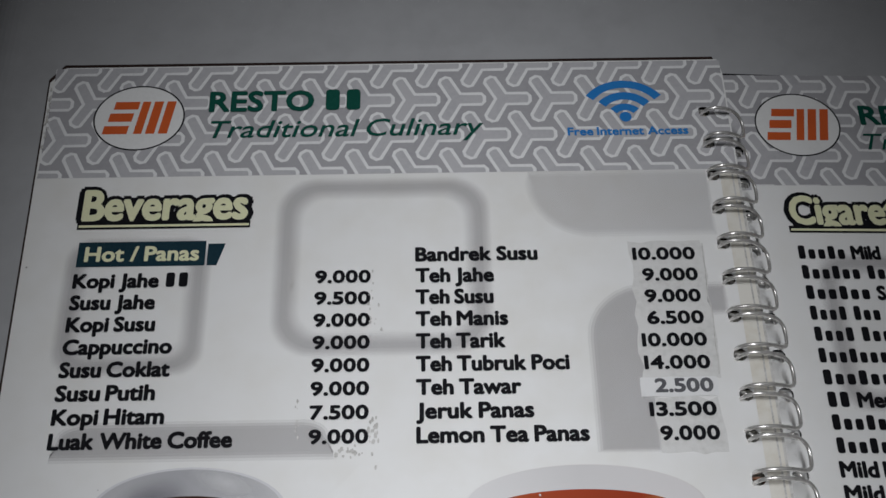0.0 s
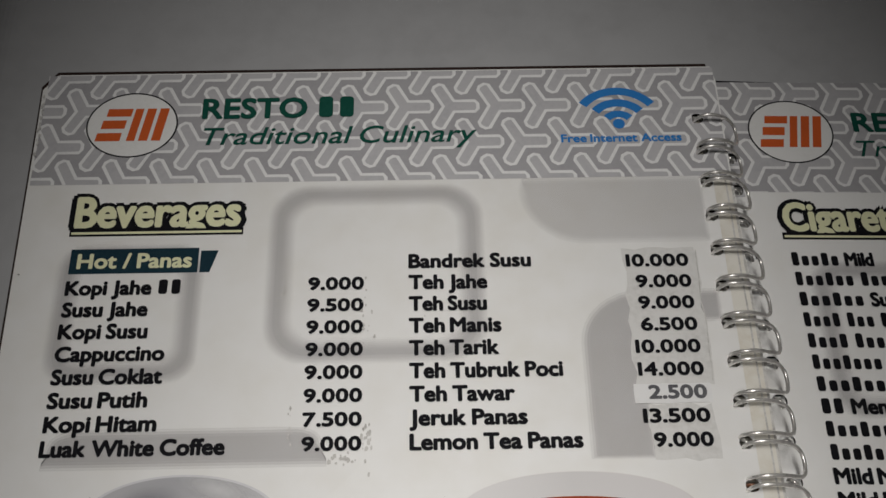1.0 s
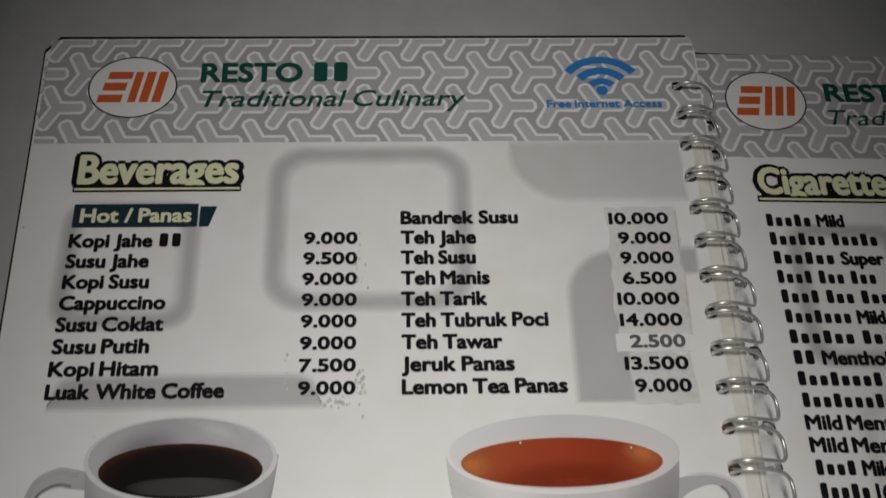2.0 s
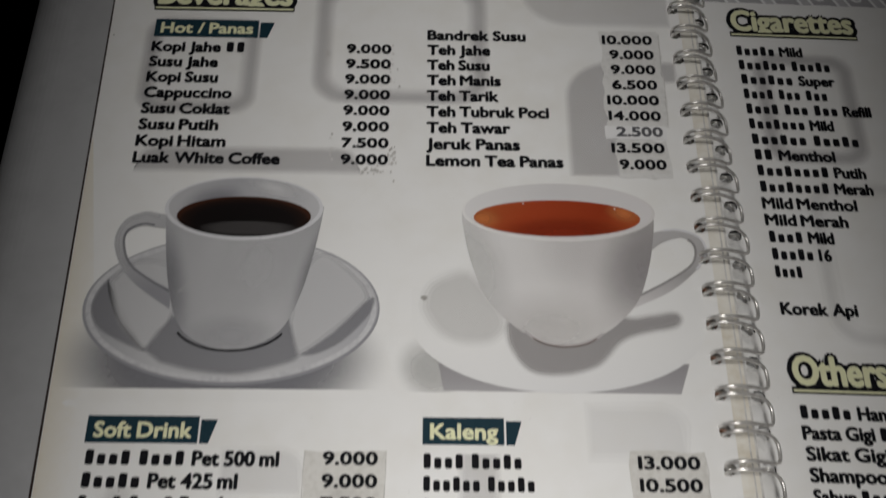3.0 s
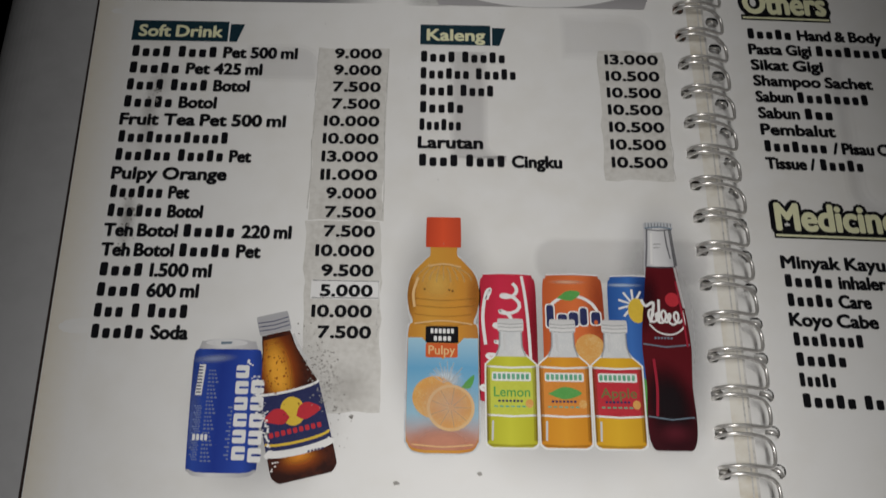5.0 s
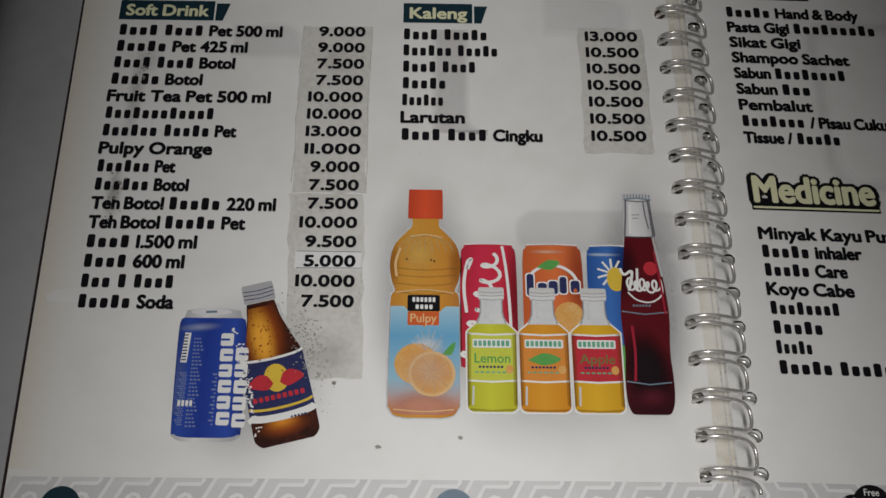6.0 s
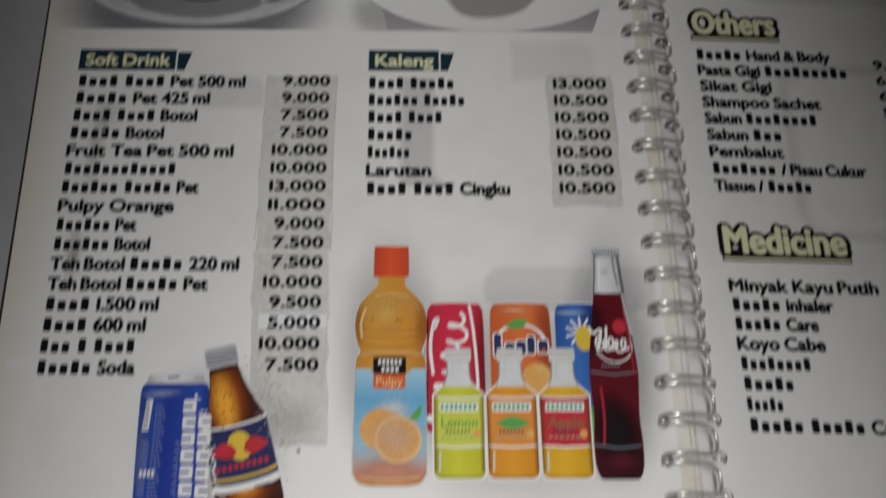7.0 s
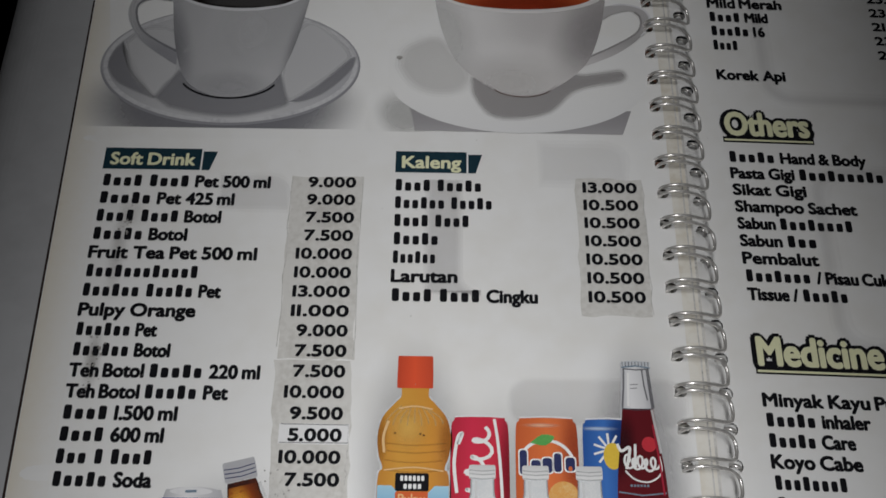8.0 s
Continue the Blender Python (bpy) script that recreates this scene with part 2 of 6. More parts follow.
def silhouette(bm, cx, rows, z, slot=0, lean=0.0, n=5):
    """A printed upright shape from (y, half width) rows; lean shifts it sideways with height."""
    fine, last = [], rows[-1]
    for y, w in smooth(rows, n):
        if last[0] <= y and (not fine or y < fine[-1][0] - 1e-6):
            fine.append((y, w))
    rows = fine
    y0 = rows[-1][0]
    strip(bm, [(cx - w + lean * (y - y0), y) for y, w in rows], [(cx + w + lean * (y - y0), y) for y, w in rows], z, slot)


def sweep(pts, r, sides=7):
    """A round wire along 3D points."""
    bm, rings = bmesh.new(), []
    for i, p in enumerate(pts):
        d = (Vector(pts[min(i + 1, len(pts) - 1)]) - Vector(pts[max(i - 1, 0)])).normalized()
        u = d.cross(Vector((0.3, 0.2, 1))).normalized()
        v = d.cross(u)
        rings.append([bm.verts.new(Vector(p) + r * (math.cos(2 * math.pi * k / sides) * u + math.sin(2 * math.pi * k / sides) * v)) for k in range(sides)])
    for a, b in zip(rings, rings[1:]):
        for k in range(sides):
            bm.faces.new((a[k], a[(k + 1) % sides], b[(k + 1) % sides], b[k])).smooth = True
    bm.faces.new(rings[0])
    bm.faces.new(rings[-1])
    bmesh.ops.recalc_face_normals(bm, faces=bm.faces)
    return bm


# ---- lettering: words from the built-in font, plain letter bars where no lettering belongs ----
CAP = 0.729
WORDS = {}


def word_mesh(word):
    """Triangles, left and right of one word at size 1."""
    if word not in WORDS:
        cu = bpy.data.curves.new("lettering", "FONT")
        cu.body, cu.size, cu.resolution_u, cu.fill_mode = word, 1.0, 3, "FRONT"
        ob = bpy.data.objects.new("lettering", cu)
        scene.collection.objects.link(ob)
        me = bpy.data.meshes.new_from_object(ob.evaluated_get(bpy.context.evaluated_depsgraph_get()))
        vs, fs = [tuple(v.co) for v in me.vertices], [tuple(f.vertices) for f in me.polygons]
        bpy.data.objects.remove(ob)
        bpy.data.curves.remove(cu)
        bpy.data.meshes.remove(me)
        WORDS[word] = vs, fs, min(v[0] for v in vs), max(v[0] for v in vs)
    return WORDS[word]


def lettering(bm, line, x0, x1, y, cap, z, slot=0, bold=0.047, slant=0.0, space=0.30):
    """One line of writing from x0 to x1 on the baseline y. {n} stands for n plain bars. Figures stand close together."""
    s, items, at = cap / CAP, [], 0.0
    for w in line.split(" "):
        if w.startswith("{"):
            n = int(w[1:-1])
            items.append((n, at, at + 0.58 * n))
            at += 0.58 * n + space
        elif w[0].isdigit() and "." in w:
            for ch in w:
                _, _, a, b = word_mesh(ch)
                items.append((ch, at - a, 0))
                at += b - a + (0.13 if ch == "1" else 0.085)
            at += space - 0.085
        else:
            _, _, a, b = word_mesh(w)
            items.append((w, at - a, 0))
            at += b - a + space
    total = at - space
    sx = (x1 - x0) / total
    for w, a, b in items:
        if isinstance(w, int):
            for k in range(w):
                h = 0.73 if k == 0 or w == 2 else (0.70 if k % 4 == 3 else 0.52)
                xa, xb = a + 0.58 * k + 0.05, a + 0.58 * k + 0.44
                pts = rounded(xa, xb, -0.01, h, 0.10, 2)
                flat(bm, [(x0 + px * sx + slant * py * s, y + py * s) for px, py in pts], z, slot)
        else:
            vs, fs, _, _ = word_mesh(w)
            # heavier strokes: the same word laid down again, a hair aside
            n = 10 if bold > 0.05 else 6
            shifts = [(0, 0)] if bold < 0.006 else [(bold * math.cos(2 * math.pi * k / n), bold * math.sin(2 * math.pi * k / n)) for k in range(n)]
            for j, (ox, oy) in enumerate(shifts):
                made = [bm.verts.new((x0 + (vx + a) * sx + ox * s + slant * vy * s, y + (vy + oy) * s, z + 0.000003 * j)) for vx, vy, _ in vs]
                for f in fs:
                    bm.faces.new([made[i] for i in f]).material_index = slot


def write(parent, name, line, x0, x1, y, cap=0.0046, mat="ink", z=0.00030, label="", **kw):
    bm = bmesh.new()
    lettering(bm, line, x0, x1, y, cap, z, **kw)
    return part(name, bm, mat, parent, label)

# ---- the room: floor, walls, ceiling ----
FLOOR_Z = TABLE_Z - 0.75
floor = tagged(link("floor", box(bmesh.new(), -1.2, 1.6, -1.6, 1.1, FLOOR_Z - 0.1, FLOOR_Z), "floor"), "dark tiled floor in shadow under the table", "floor", kind="structure")
for name, b in (("wall_north", (-1.2, 1.6, 1.1, 1.22)), ("wall_south", (-1.2, 1.6, -1.72, -1.6)), ("wall_west", (-1.32, -1.2, -1.6, 1.1)), ("wall_east", (1.6, 1.72, -1.6, 1.1))):
    tagged(link(name, box(bmesh.new(), *b, FLOOR_Z, FLOOR_Z + 2.6), "wall"), "plain painted wall of the dim room", "wall", kind="structure")
tagged(link("ceiling", box(bmesh.new(), -1.2, 1.6, -1.6, 1.1, FLOOR_Z + 2.6, FLOOR_Z + 2.7), "wall"), "plain painted ceiling", "ceiling", kind="structure")

# ---- the table ----
table = tagged(new("table"), "grey laminate table top with a rounded pale edge", "table")
table.location = (0.3, 0, FLOOR_Z)
T = Matrix.Translation((-0.3, 0, -FLOOR_Z))
bm = box(bmesh.new(), -0.045, 0.86, -0.62, 0.36, TABLE_Z - 0.044, TABLE_Z, 0.0215, 16)
bm.transform(T)
part("tabletop", bm, "table", table)
for lx in (0.03, 0.76):
    for ly in (-0.55, 0.29):
        bm = box(bmesh.new(), lx, lx + 0.04, ly, ly + 0.04, FLOOR_Z, TABLE_Z - 0.0441, 0.004)
        bm.transform(T)
        part("leg", bm, "table_edge", table)

# ---- the menu: pages with punched holes, wire binding ----
menu = tagged(new("menu_book"), "open wire-bound laminated drinks menu lying on the table", "menu")
PITCH, FIRST, HOLES = 0.011987, -0.0212, 32
HOLE_Y = [FIRST - PITCH * i for i in range(HOLES)]
LEFT_HOLE, RIGHT_HOLE = 0.2034, 0.2190


RIGHT_Y = [y - 0.0074 for y in HOLE_Y[:-1]]


def drift(y):
    """How far the beverage page's row of holes drifts towards its free edge at the foot."""
    return 0.0046 * (y + 0.02)


def tuck(y):
    """How much closer the two pages are pulled together at the head of the binding."""
    return 0.0040 * min(max((y + 0.16) / 0.14, 0.0), 1.0)


def bow(y):
    """How far the facing page's row of holes drifts outwards towards its foot, and inwards at its head."""
    return 0.0260 * max(0.0, -0.25 - y) - tuck(y) - 0.0014 * min(max((-0.12 - y) / 0.05, 0.0), 1.0)


def sheet(x_out, x_in, hole_x, top, bottom, z0, z1, lean=0.0, chamfer=0.0, half=0.0020):
    """A sheet with a row of punched square holes; x_out is its free edge, x_in the bound edge."""
    bm = bmesh.new()
    sg = 1 if x_in > x_out else -1
    ys = [top]
    for y in HOLE_Y if hole_x == LEFT_HOLE else RIGHT_Y:
        ys += [y + half, y - half]
    ys.append(bottom)
    rows = []
    for k, y in enumerate(ys):
        out = x_out + lean * (y - top)
        cut = chamfer if k == 0 else 0.0
        hx = hole_x + (drift(y) if hole_x == LEFT_HOLE else 0.0)
        rows.append([(out + sg * cut, y), (hx - sg * half, y), (hx + sg * half, y), (x_in - sg * (0.0012 if k == 0 else 0.0), y)])
        if k == 0 and chamfer:
            rows.append([(out, y - chamfer * 1.3), (hole_x - sg * half, y - chamfer * 1.3), (hole_x + sg * half, y - chamfer * 1.3), (x_in, y - chamfer * 1.3)])
    extra = 1 if chamfer else 0
    verts = [[bm.verts.new((x, y, z1)) for x, y in r] for r in rows]
    for k in range(len(rows) - 1):
        hole = k >= 1 + extra and (k - 1 - extra) % 2 == 0 and k < len(rows) - 2
        for c in range(3):
            if not (hole and c == 1):
                f = bm.faces.new((verts[k][c], verts[k + 1][c], verts[k + 1][c + 1], verts[k][c + 1]))
    bmesh.ops.recalc_face_normals(bm, faces=bm.faces)
    up = sum(f.normal.z for f in bm.faces)
    if up < 0:
        bmesh.ops.reverse_faces(bm, faces=bm.faces)
    made = bmesh.ops.extrude_face_region(bm, geom=bm.faces[:])
    for v in (g for g in made["geom"] if isinstance(g, bmesh.types.BMVert)):
        v.co.z = z0
    bmesh.ops.recalc_face_normals(bm, faces=bm.faces)
    return bm


left_page = part("left_page", sheet(-0.0042, 0.2113, LEFT_HOLE, -0.0004, PAGE_BOTTOM, -0.0005, 0.0, lean=-0.0192, chamfer=0.0045), "paper", menu, "white laminated beverage page with a patterned grey header")
right_page = part("right_page", sheet(0.4260, 0.2120, RIGHT_HOLE, 0.0025, PAGE_BOTTOM - 0.001, RIGHT_Z - 0.0005, RIGHT_Z, half=0.0024), "paper", menu, "white laminated facing page with three lists")
# sheets below, each a little out of line, and the black card covers
rnd = random.Random(4)
for i in range(6):
    z = -0.0031 - 0.0019 * i
    part("sheet", sheet(-0.0040 + rnd.uniform(-0.0006, 0.0006), (0.2127 if i == 0 else 0.2110) + rnd.uniform(-0.0006, 0.0004), LEFT_HOLE, -0.0015 - rnd.uniform(0, 0.002), PAGE_BOTTOM - rnd.uniform(-0.001, 0.002), z - 0.0006, z, lean=-0.0192 + rnd.uniform(-0.001, 0.001)), "under", menu)
part("cover", sheet(-0.0050, 0.2102, LEFT_HOLE, 0.0013, PAGE_BOTTOM + 0.002, -0.0016, -0.0007, lean=-0.0182, chamfer=0.0045), "brown_card", menu, "dark brown card backing")
part("cover", sheet(0.4262, 0.2125, RIGHT_HOLE, 0.0040, PAGE_BOTTOM, RIGHT_Z - 0.0018, RIGHT_Z - 0.0007, half=0.0024), "cover", menu, "black card backing")
part("sheet", box(bmesh.new(), 0.2124, 0.4255, PAGE_BOTTOM, 0.0005, TABLE_Z + 0.0003, TABLE_Z + 0.0018, 0.0002, 1), "paper", menu)
part("cover", box(bmesh.new(), -0.002, 0.2112, PAGE_BOTTOM, -0.004, TABLE_Z, TABLE_Z + 0.0012, 0.0003, 1), "cover", menu, "black card backing")

bm = bmesh.new()
strip(bm, [(0.2053, y) for y in (-0.0430, -0.2, -0.3943)], [(0.2112, y) for y in (-0.0430, -0.2, -0.3943)], 0.00006)
part("bound_edge", bm, "cream", left_page, "yellowed strip along the binding")
# thin grey lines drawn for the sheet edges, reusing the tape-dirt colour
for x, w in ((0.2109, 0.0007), (0.2093, 0.0005)):
    bm = bmesh.new()
    ribbon(bm, [(x + rnd.uniform(-0.0002, 0.0002), -0.0430 - 0.0233 * k) for k in range(17)], w, 0.00009)
    part("edge_wear", bm, "tape_dirt", left_page, "grey line along the binding")
bm = bmesh.new()
edge_y = [-0.1200 - 0.0389 * k for k in range(8)]
edge_x = [-0.0040 - 0.0192 * y for y in edge_y]
strip(bm, list(zip(edge_x, edge_y)), [(x + 0.012 * min(1.0, 0.02 + 0.45 * k), y) for k, (x, y) in enumerate(zip(edge_x, edge_y))], 0.00002)
part("yellowed_edge", bm, gradient("yellowed_edge_paper", [(0.0, (0.70, 0.64, 0.53)), (0.25, (0.745, 0.71, 0.63)), (1.0, (0.785, 0.78, 0.76))], 1, 0.0192, -0.0040, 0.0082, grain=0.35), left_page, "yellowed strip along the free edge")
# wire loops: hairpins from hole to hole, over the spine and down to the facing page
half_loop = [(0.2018, -0.0014, -0.0030), (0.2021, -0.0014, 0.0006), (0.2034, -0.0013, 0.0026), (0.2064, -0.0012, 0.0038), (0.2100, -0.0013, 0.0037), (0.2136, -0.0014, 0.0026), (0.2166, -0.0017, 0.0008), (0.2184, -0.0029, -0.0006), (0.2190, -0.0048, -0.0012)]
loop_pts = smooth(half_loop + [(x, -PITCH - y, z) for x, y, z in reversed(half_loop)], 4)
loop_mesh = None
for i in range(HOLES - 1):
    if loop_mesh is None:
        ob = part("wire_loop", sweep(loop_pts, 0.00058, 8), "steel", menu, "bent silver binding wire")
        loop_mesh = ob.data
    else:
        ob = new("wire_loop", loop_mesh)
        ob.parent = menu
        tagged(ob, label="bent silver binding wire")
    ob.scale.x = 1.0 - tuck(HOLE_Y[i]) / 0.0172
    ob.location = (0.2018 * (1.0 - ob.scale.x) + drift(HOLE_Y[i]) + rnd.uniform(-0.0003, 0.0003), HOLE_Y[i], rnd.uniform(-0.0003, 0.0003))
part("wire_tail", sweep([(x + drift(HOLE_Y[-1]), HOLE_Y[-1] + y, z) for x, y, z in loop_pts[:33]], 0.00058, 8), "steel", menu, "cut end of the binding wire")
# where the wires dive through the holes: short rusty crossings
cross_mesh = {}
ends = [(LEFT_HOLE + drift(y), y, -0.0006, "rust" if 10 <= i <= 17 else "steel") for i, y in enumerate(HOLE_Y)] + [(RIGHT_HOLE + bow(y), y, RIGHT_Z - 0.0003, "steel") for y in RIGHT_Y]
for hx, hy, hz, key in ends:
    if key not in cross_mesh:
        ob = part("wire_end", sweep(smooth([(-0.0015, 0.0010, -0.0018), (-0.0009, 0.0006, 0.0004), (0.0006, -0.0004, 0.0006), (0.0016, -0.0010, -0.0018)], 3), 0.0005), key, menu)
        cross_mesh[key] = ob.data
    else:
        ob = new("wire_end", cross_mesh[key])
        ob.parent = menu
    ob.location, ob.rotation_euler = (hx, hy, hz), (0, 0, rnd.uniform(-0.3, 0.5))
    if hx >= RIGHT_HOLE:
        ob.scale = (1.25, 1.25, 1.0)


# ---- printed bands with interlocking three-armed figures ----
def band(parent, name, x0, x1, y0, y1, z, centre, mats, step=0.01449, row=0.0138, label=""):
    """Grey band from y0 up to y1 with outlined three-armed figures, cut at its rim."""
    bm = bmesh.new()
    groove, fill, line = mats
    arm, w, st = step * 0.60, step * 0.135, row / (step * 0.866)
    outline = []
    for a in (0, 120, 240):
        d, n = Vector((math.cos(radians(a)), math.sin(radians(a)))), Vector((-math.sin(radians(a)), math.cos(radians(a))))
        outline += [d * arm * 0.90 - n * w * 0.98, d * arm - n * w * 0.45, d * arm + n * w * 0.45, d * arm * 0.90 + n * w * 0.98]
        e = Vector((math.cos(radians(a + 60)), math.sin(radians(a + 60))))
        outline.append(e * w * 1.15)
    for r in range(-8, 9):
        for c in range(-28, 29):
            cx, cy = centre[0] + step * (c + 0.5 * (r % 2)), centre[1] + row * r
            if not (x0 - step < cx < x1 + step and y0 - step < cy < y1 + step):
                continue
            pts = [(cx + p.x, cy + p.y * st) for p in outline]
            fig = bmesh.new()
            flat(fig, pts, z + 0.00003, 0)
            ribbon(fig, pts, step * 0.078, z + 0.00006, 1, closed=True)
            for co, no in (((x0, 0, 0), (-1, 0, 0)), ((x1, 0, 0), (1, 0, 0)), ((0, y0, 0), (0, -1, 0)), ((0, y1, 0), (0, 1, 0))):
                bmesh.ops.bisect_plane(fig, geom=fig.verts[:] + fig.edges[:] + fig.faces[:], plane_co=co, plane_no=no, clear_outer=True)
            if fig.faces:
                part("band_figure", fig, [fill, line], parent)
            else:
                fig.free()
    flat(bm, [(x0, y0), (x1, y0), (x1, y1), (x0, y1)], z, 0)
    return part(name, bm, groove, parent, label)


band(left_page, "header_band", -0.0028, 0.2018, -0.0428, -0.0008, 0.00004, (0.1113, -0.0151), ("band_dark", "band", "line"), label="grey header with interlocking light outlines")
band(left_page, "header_band_edge", 0.2052, 0.2108, -0.0428, -0.0008, 0.00004, (0.1113, -0.0151), ("band_dark", "band", "line"))
for y0, y1 in ((-0.0194, -0.0008), (-0.0314, -0.0230), (-0.0428, -0.0350)):
    band(left_page, "header_band_piece", 0.2018, 0.2052, y0, y1, 0.00004, (0.1113, -0.0151), ("band_dark", "band", "line"))
band(left_page, "footer_band_piece", 0.2018, 0.2110, PAGE_BOTTOM + 0.0004, -0.3947, 0.00004, (0.1010, -0.4080), ("foot_dark", "foot", "foot_line"))
for y0, y1 in ((-0.0264, 0.0021), (-0.0384, -0.0308)):
    band(right_page, "header_band_piece", 0.2128, 0.2180, y0, y1, RIGHT_Z + 0.00004, (0.2900, -0.0163), ("band_dark", "band", "line"))
band(right_page, "header_band_edge", 0.2122, 0.2128, -0.0415, 0.0021, RIGHT_Z + 0.00004, (0.2900, -0.0163), ("band_dark", "band", "line"))
band(left_page, "footer_band", 0.0036, 0.2018, PAGE_BOTTOM + 0.0004, -0.3945, 0.00004, (0.1010, -0.4080), ("foot_dark", "foot", "foot_line"), label="pale grey footer with interlocking light outlines")
band(right_page, "header_band", 0.2180, 0.4255, -0.0415, 0.0021, RIGHT_Z + 0.00004, (0.2900, -0.0163), ("band_dark", "band", "line"), label="grey header with interlocking light outlines")
band(right_page, "footer_band", 0.2122, 0.4255, PAGE_BOTTOM, -0.3905, RIGHT_Z + 0.00004, (0.2900, -0.4085), ("foot_dark", "foot", "foot_line"), label="pale grey footer with interlocking light outlines")


# ---- pale watermark shapes behind the lists ----
WASH = [thin("watermark_ink", (0.42, 0.405, 0.415), 0.42 * k / 12, 0.30) for k in range(1, 13)]


def ring(parent, x0, x1, y0, y1, r, t, z=0.00003, strength=12):
    """A rounded frame, washed out towards its outer rim, crisp and lightly edged inside."""
    bm = bmesh.new()

    def at(f):
        d = t * f
        pts = rounded(x0 + d, x1 - d, y0 + d * 0.95, y1 - d * 0.95, max(r * (1 - 0.42 * f), 0.002))
        return pts + pts[:1]
    rim = [0.055 * k for k in range(7)] + [0.55 + 0.075 * k for k in range(7)]
    tone = [1, 3, 5, 7, 9, 10, 12, 11, 9, 7, 5, 3, 1]
    for k, ink in enumerate(tone):
        strip(bm, at(rim[k]), at(rim[k + 1]), z, max(ink * strength // 12 - 1, 0))
    bmesh.ops.remove_doubles(bm, verts=bm.verts, dist=0.000001)
    return part("watermark", bm, WASH, parent)


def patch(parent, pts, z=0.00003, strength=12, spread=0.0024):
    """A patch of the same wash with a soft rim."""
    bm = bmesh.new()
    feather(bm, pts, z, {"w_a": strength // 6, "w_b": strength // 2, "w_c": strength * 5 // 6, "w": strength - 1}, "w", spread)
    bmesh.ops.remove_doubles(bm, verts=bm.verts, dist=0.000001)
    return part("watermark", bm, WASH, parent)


ring(left_page, 0.0705, 0.1350, -0.1040, -0.0440, 0.012, 0.0085)
ring(left_page, 0.0095, 0.0530, -0.1090, -0.0640, 0.008, 0.0080)
patch(left_page, [(0.2012, -0.0435), (0.1470, -0.0435)] + oval(0.1650, -0.0470, 0.0180, 0.0180, 180, 270, 10) + [(0.2012, -0.0650)], strength=7)
patch(left_page, [(0.1620, -0.1325), (0.1780, -0.1325)] + oval(0.193, -0.105, 0.015, 0.0135, 180, 90, 8) + [(0.2012, -0.0915), (0.2012, -0.0830)] + oval(0.180, -0.099, 0.018, 0.016, 90, 180, 8))
patch(left_page, [(0.0140, -0.1326), (0.0900, -0.1326)] + oval(0.0815, -0.1270, 0.006, 0.0035, 0, 90, 5) + oval(0.024, -0.1270, 0.008, 0.0035, 90, 180, 5))
patch(left_page, [(0.1620, -0.2330), (0.1620, -0.2180)] + oval(0.182, -0.2240, 0.008, 0.006, 90, 0, 6) + [(0.1900, -0.2330)], strength=3, spread=0.0050)
patch(left_page, [(0.1235, -0.2760), (0.1235, -0.2330), (0.1340, -0.2330), (0.1340, -0.2690)] + oval(0.141, -0.2700, 0.007, 0.006, 180, 270, 5), strength=7)
patch(left_page, rounded(0.1500, 0.2030, -0.3200, -0.3060, 0.006), strength=4)
patch(left_page, [(0.0540, -0.2450), (0.0540, -0.2330)] + oval(0.0700, -0.2390, 0.0066, 0.0060, 90, 0, 6) + [(0.0766, -0.2450)], strength=4, spread=0.0040)
ring(right_page, 0.2330, 0.2720, -0.1180, -0.0660, 0.008, 0.0080, RIGHT_Z + 0.00003)
ring(right_page, 0.2440, 0.3200, -0.1900, -0.1240, 0.012, 0.0075, RIGHT_Z + 0.00003, strength=4)
ring(right_page, 0.2560, 0.3300, -0.2900, -0.2150, 0.012, 0.0075, RIGHT_Z + 0.00003, strength=4)


# ---- logos, headings, tags ----
def emblem(parent, cx, cy, rx, ry, z):
    """A white oval with a dark rim and plain slanted orange blocks."""
    bm = bmesh.new()
    ribbon(bm, oval(cx, cy, rx * 0.985, ry * 0.985, n=56), rx * 0.035, z + 0.00003, 0, True)
    flat(bm, oval(cx, cy, rx * 0.985, ry * 0.985, n=56), z, 1)
    part("emblem", bm, ["ink", "white_ink"], parent, "white oval emblem with a dark rim")
    h, sl = ry * 0.50, 0.16
    for a, b, lo, hi in ((-0.70, -0.16, -1.0, -0.50), (-0.66, -0.14, -0.24, 0.28), (-0.62, -0.08, 0.52, 1.0), (-0.02, 0.16, -1.0, 1.0), (0.24, 0.44, -1.0, 1.0), (0.52, 0.72, -1.0, 1.0)):
        bm = bmesh.new()
        flat(bm, [(cx + q * rx + sl * v * h, cy + v * h) for q, v in ((a, lo), (b, lo), (b, hi), (a, hi))], z + 0.00006)
        part("emblem_block", bm, "orange", parent)


emblem(left_page, 0.0258, -0.0206, 0.0143, 0.0124, 0.00012)
emblem(right_page, 0.2366, -0.0180, 0.0138, 0.0124, RIGHT_Z + 0.00012)
write(left_page, "title", "RESTO {2}", 0.0478, 0.0968, -0.0186, 0.0079, "green", bold=0.034)
write(left_page, "subtitle", "Traditional Culinary", 0.0470, 0.1325, -0.0288, 0.0068, "green", bold=0.010, slant=0.28)
write(right_page, "title", "RESTO {2}", 0.2576, 0.3066, -0.0178, 0.0076, "green", z=RIGHT_Z + 0.0003, bold=0.034)
write(right_page, "subtitle", "Traditional Culinary", 0.2552, 0.3400, -0.0278, 0.0066, "green", z=RIGHT_Z + 0.0003, bold=0.004, slant=0.32)

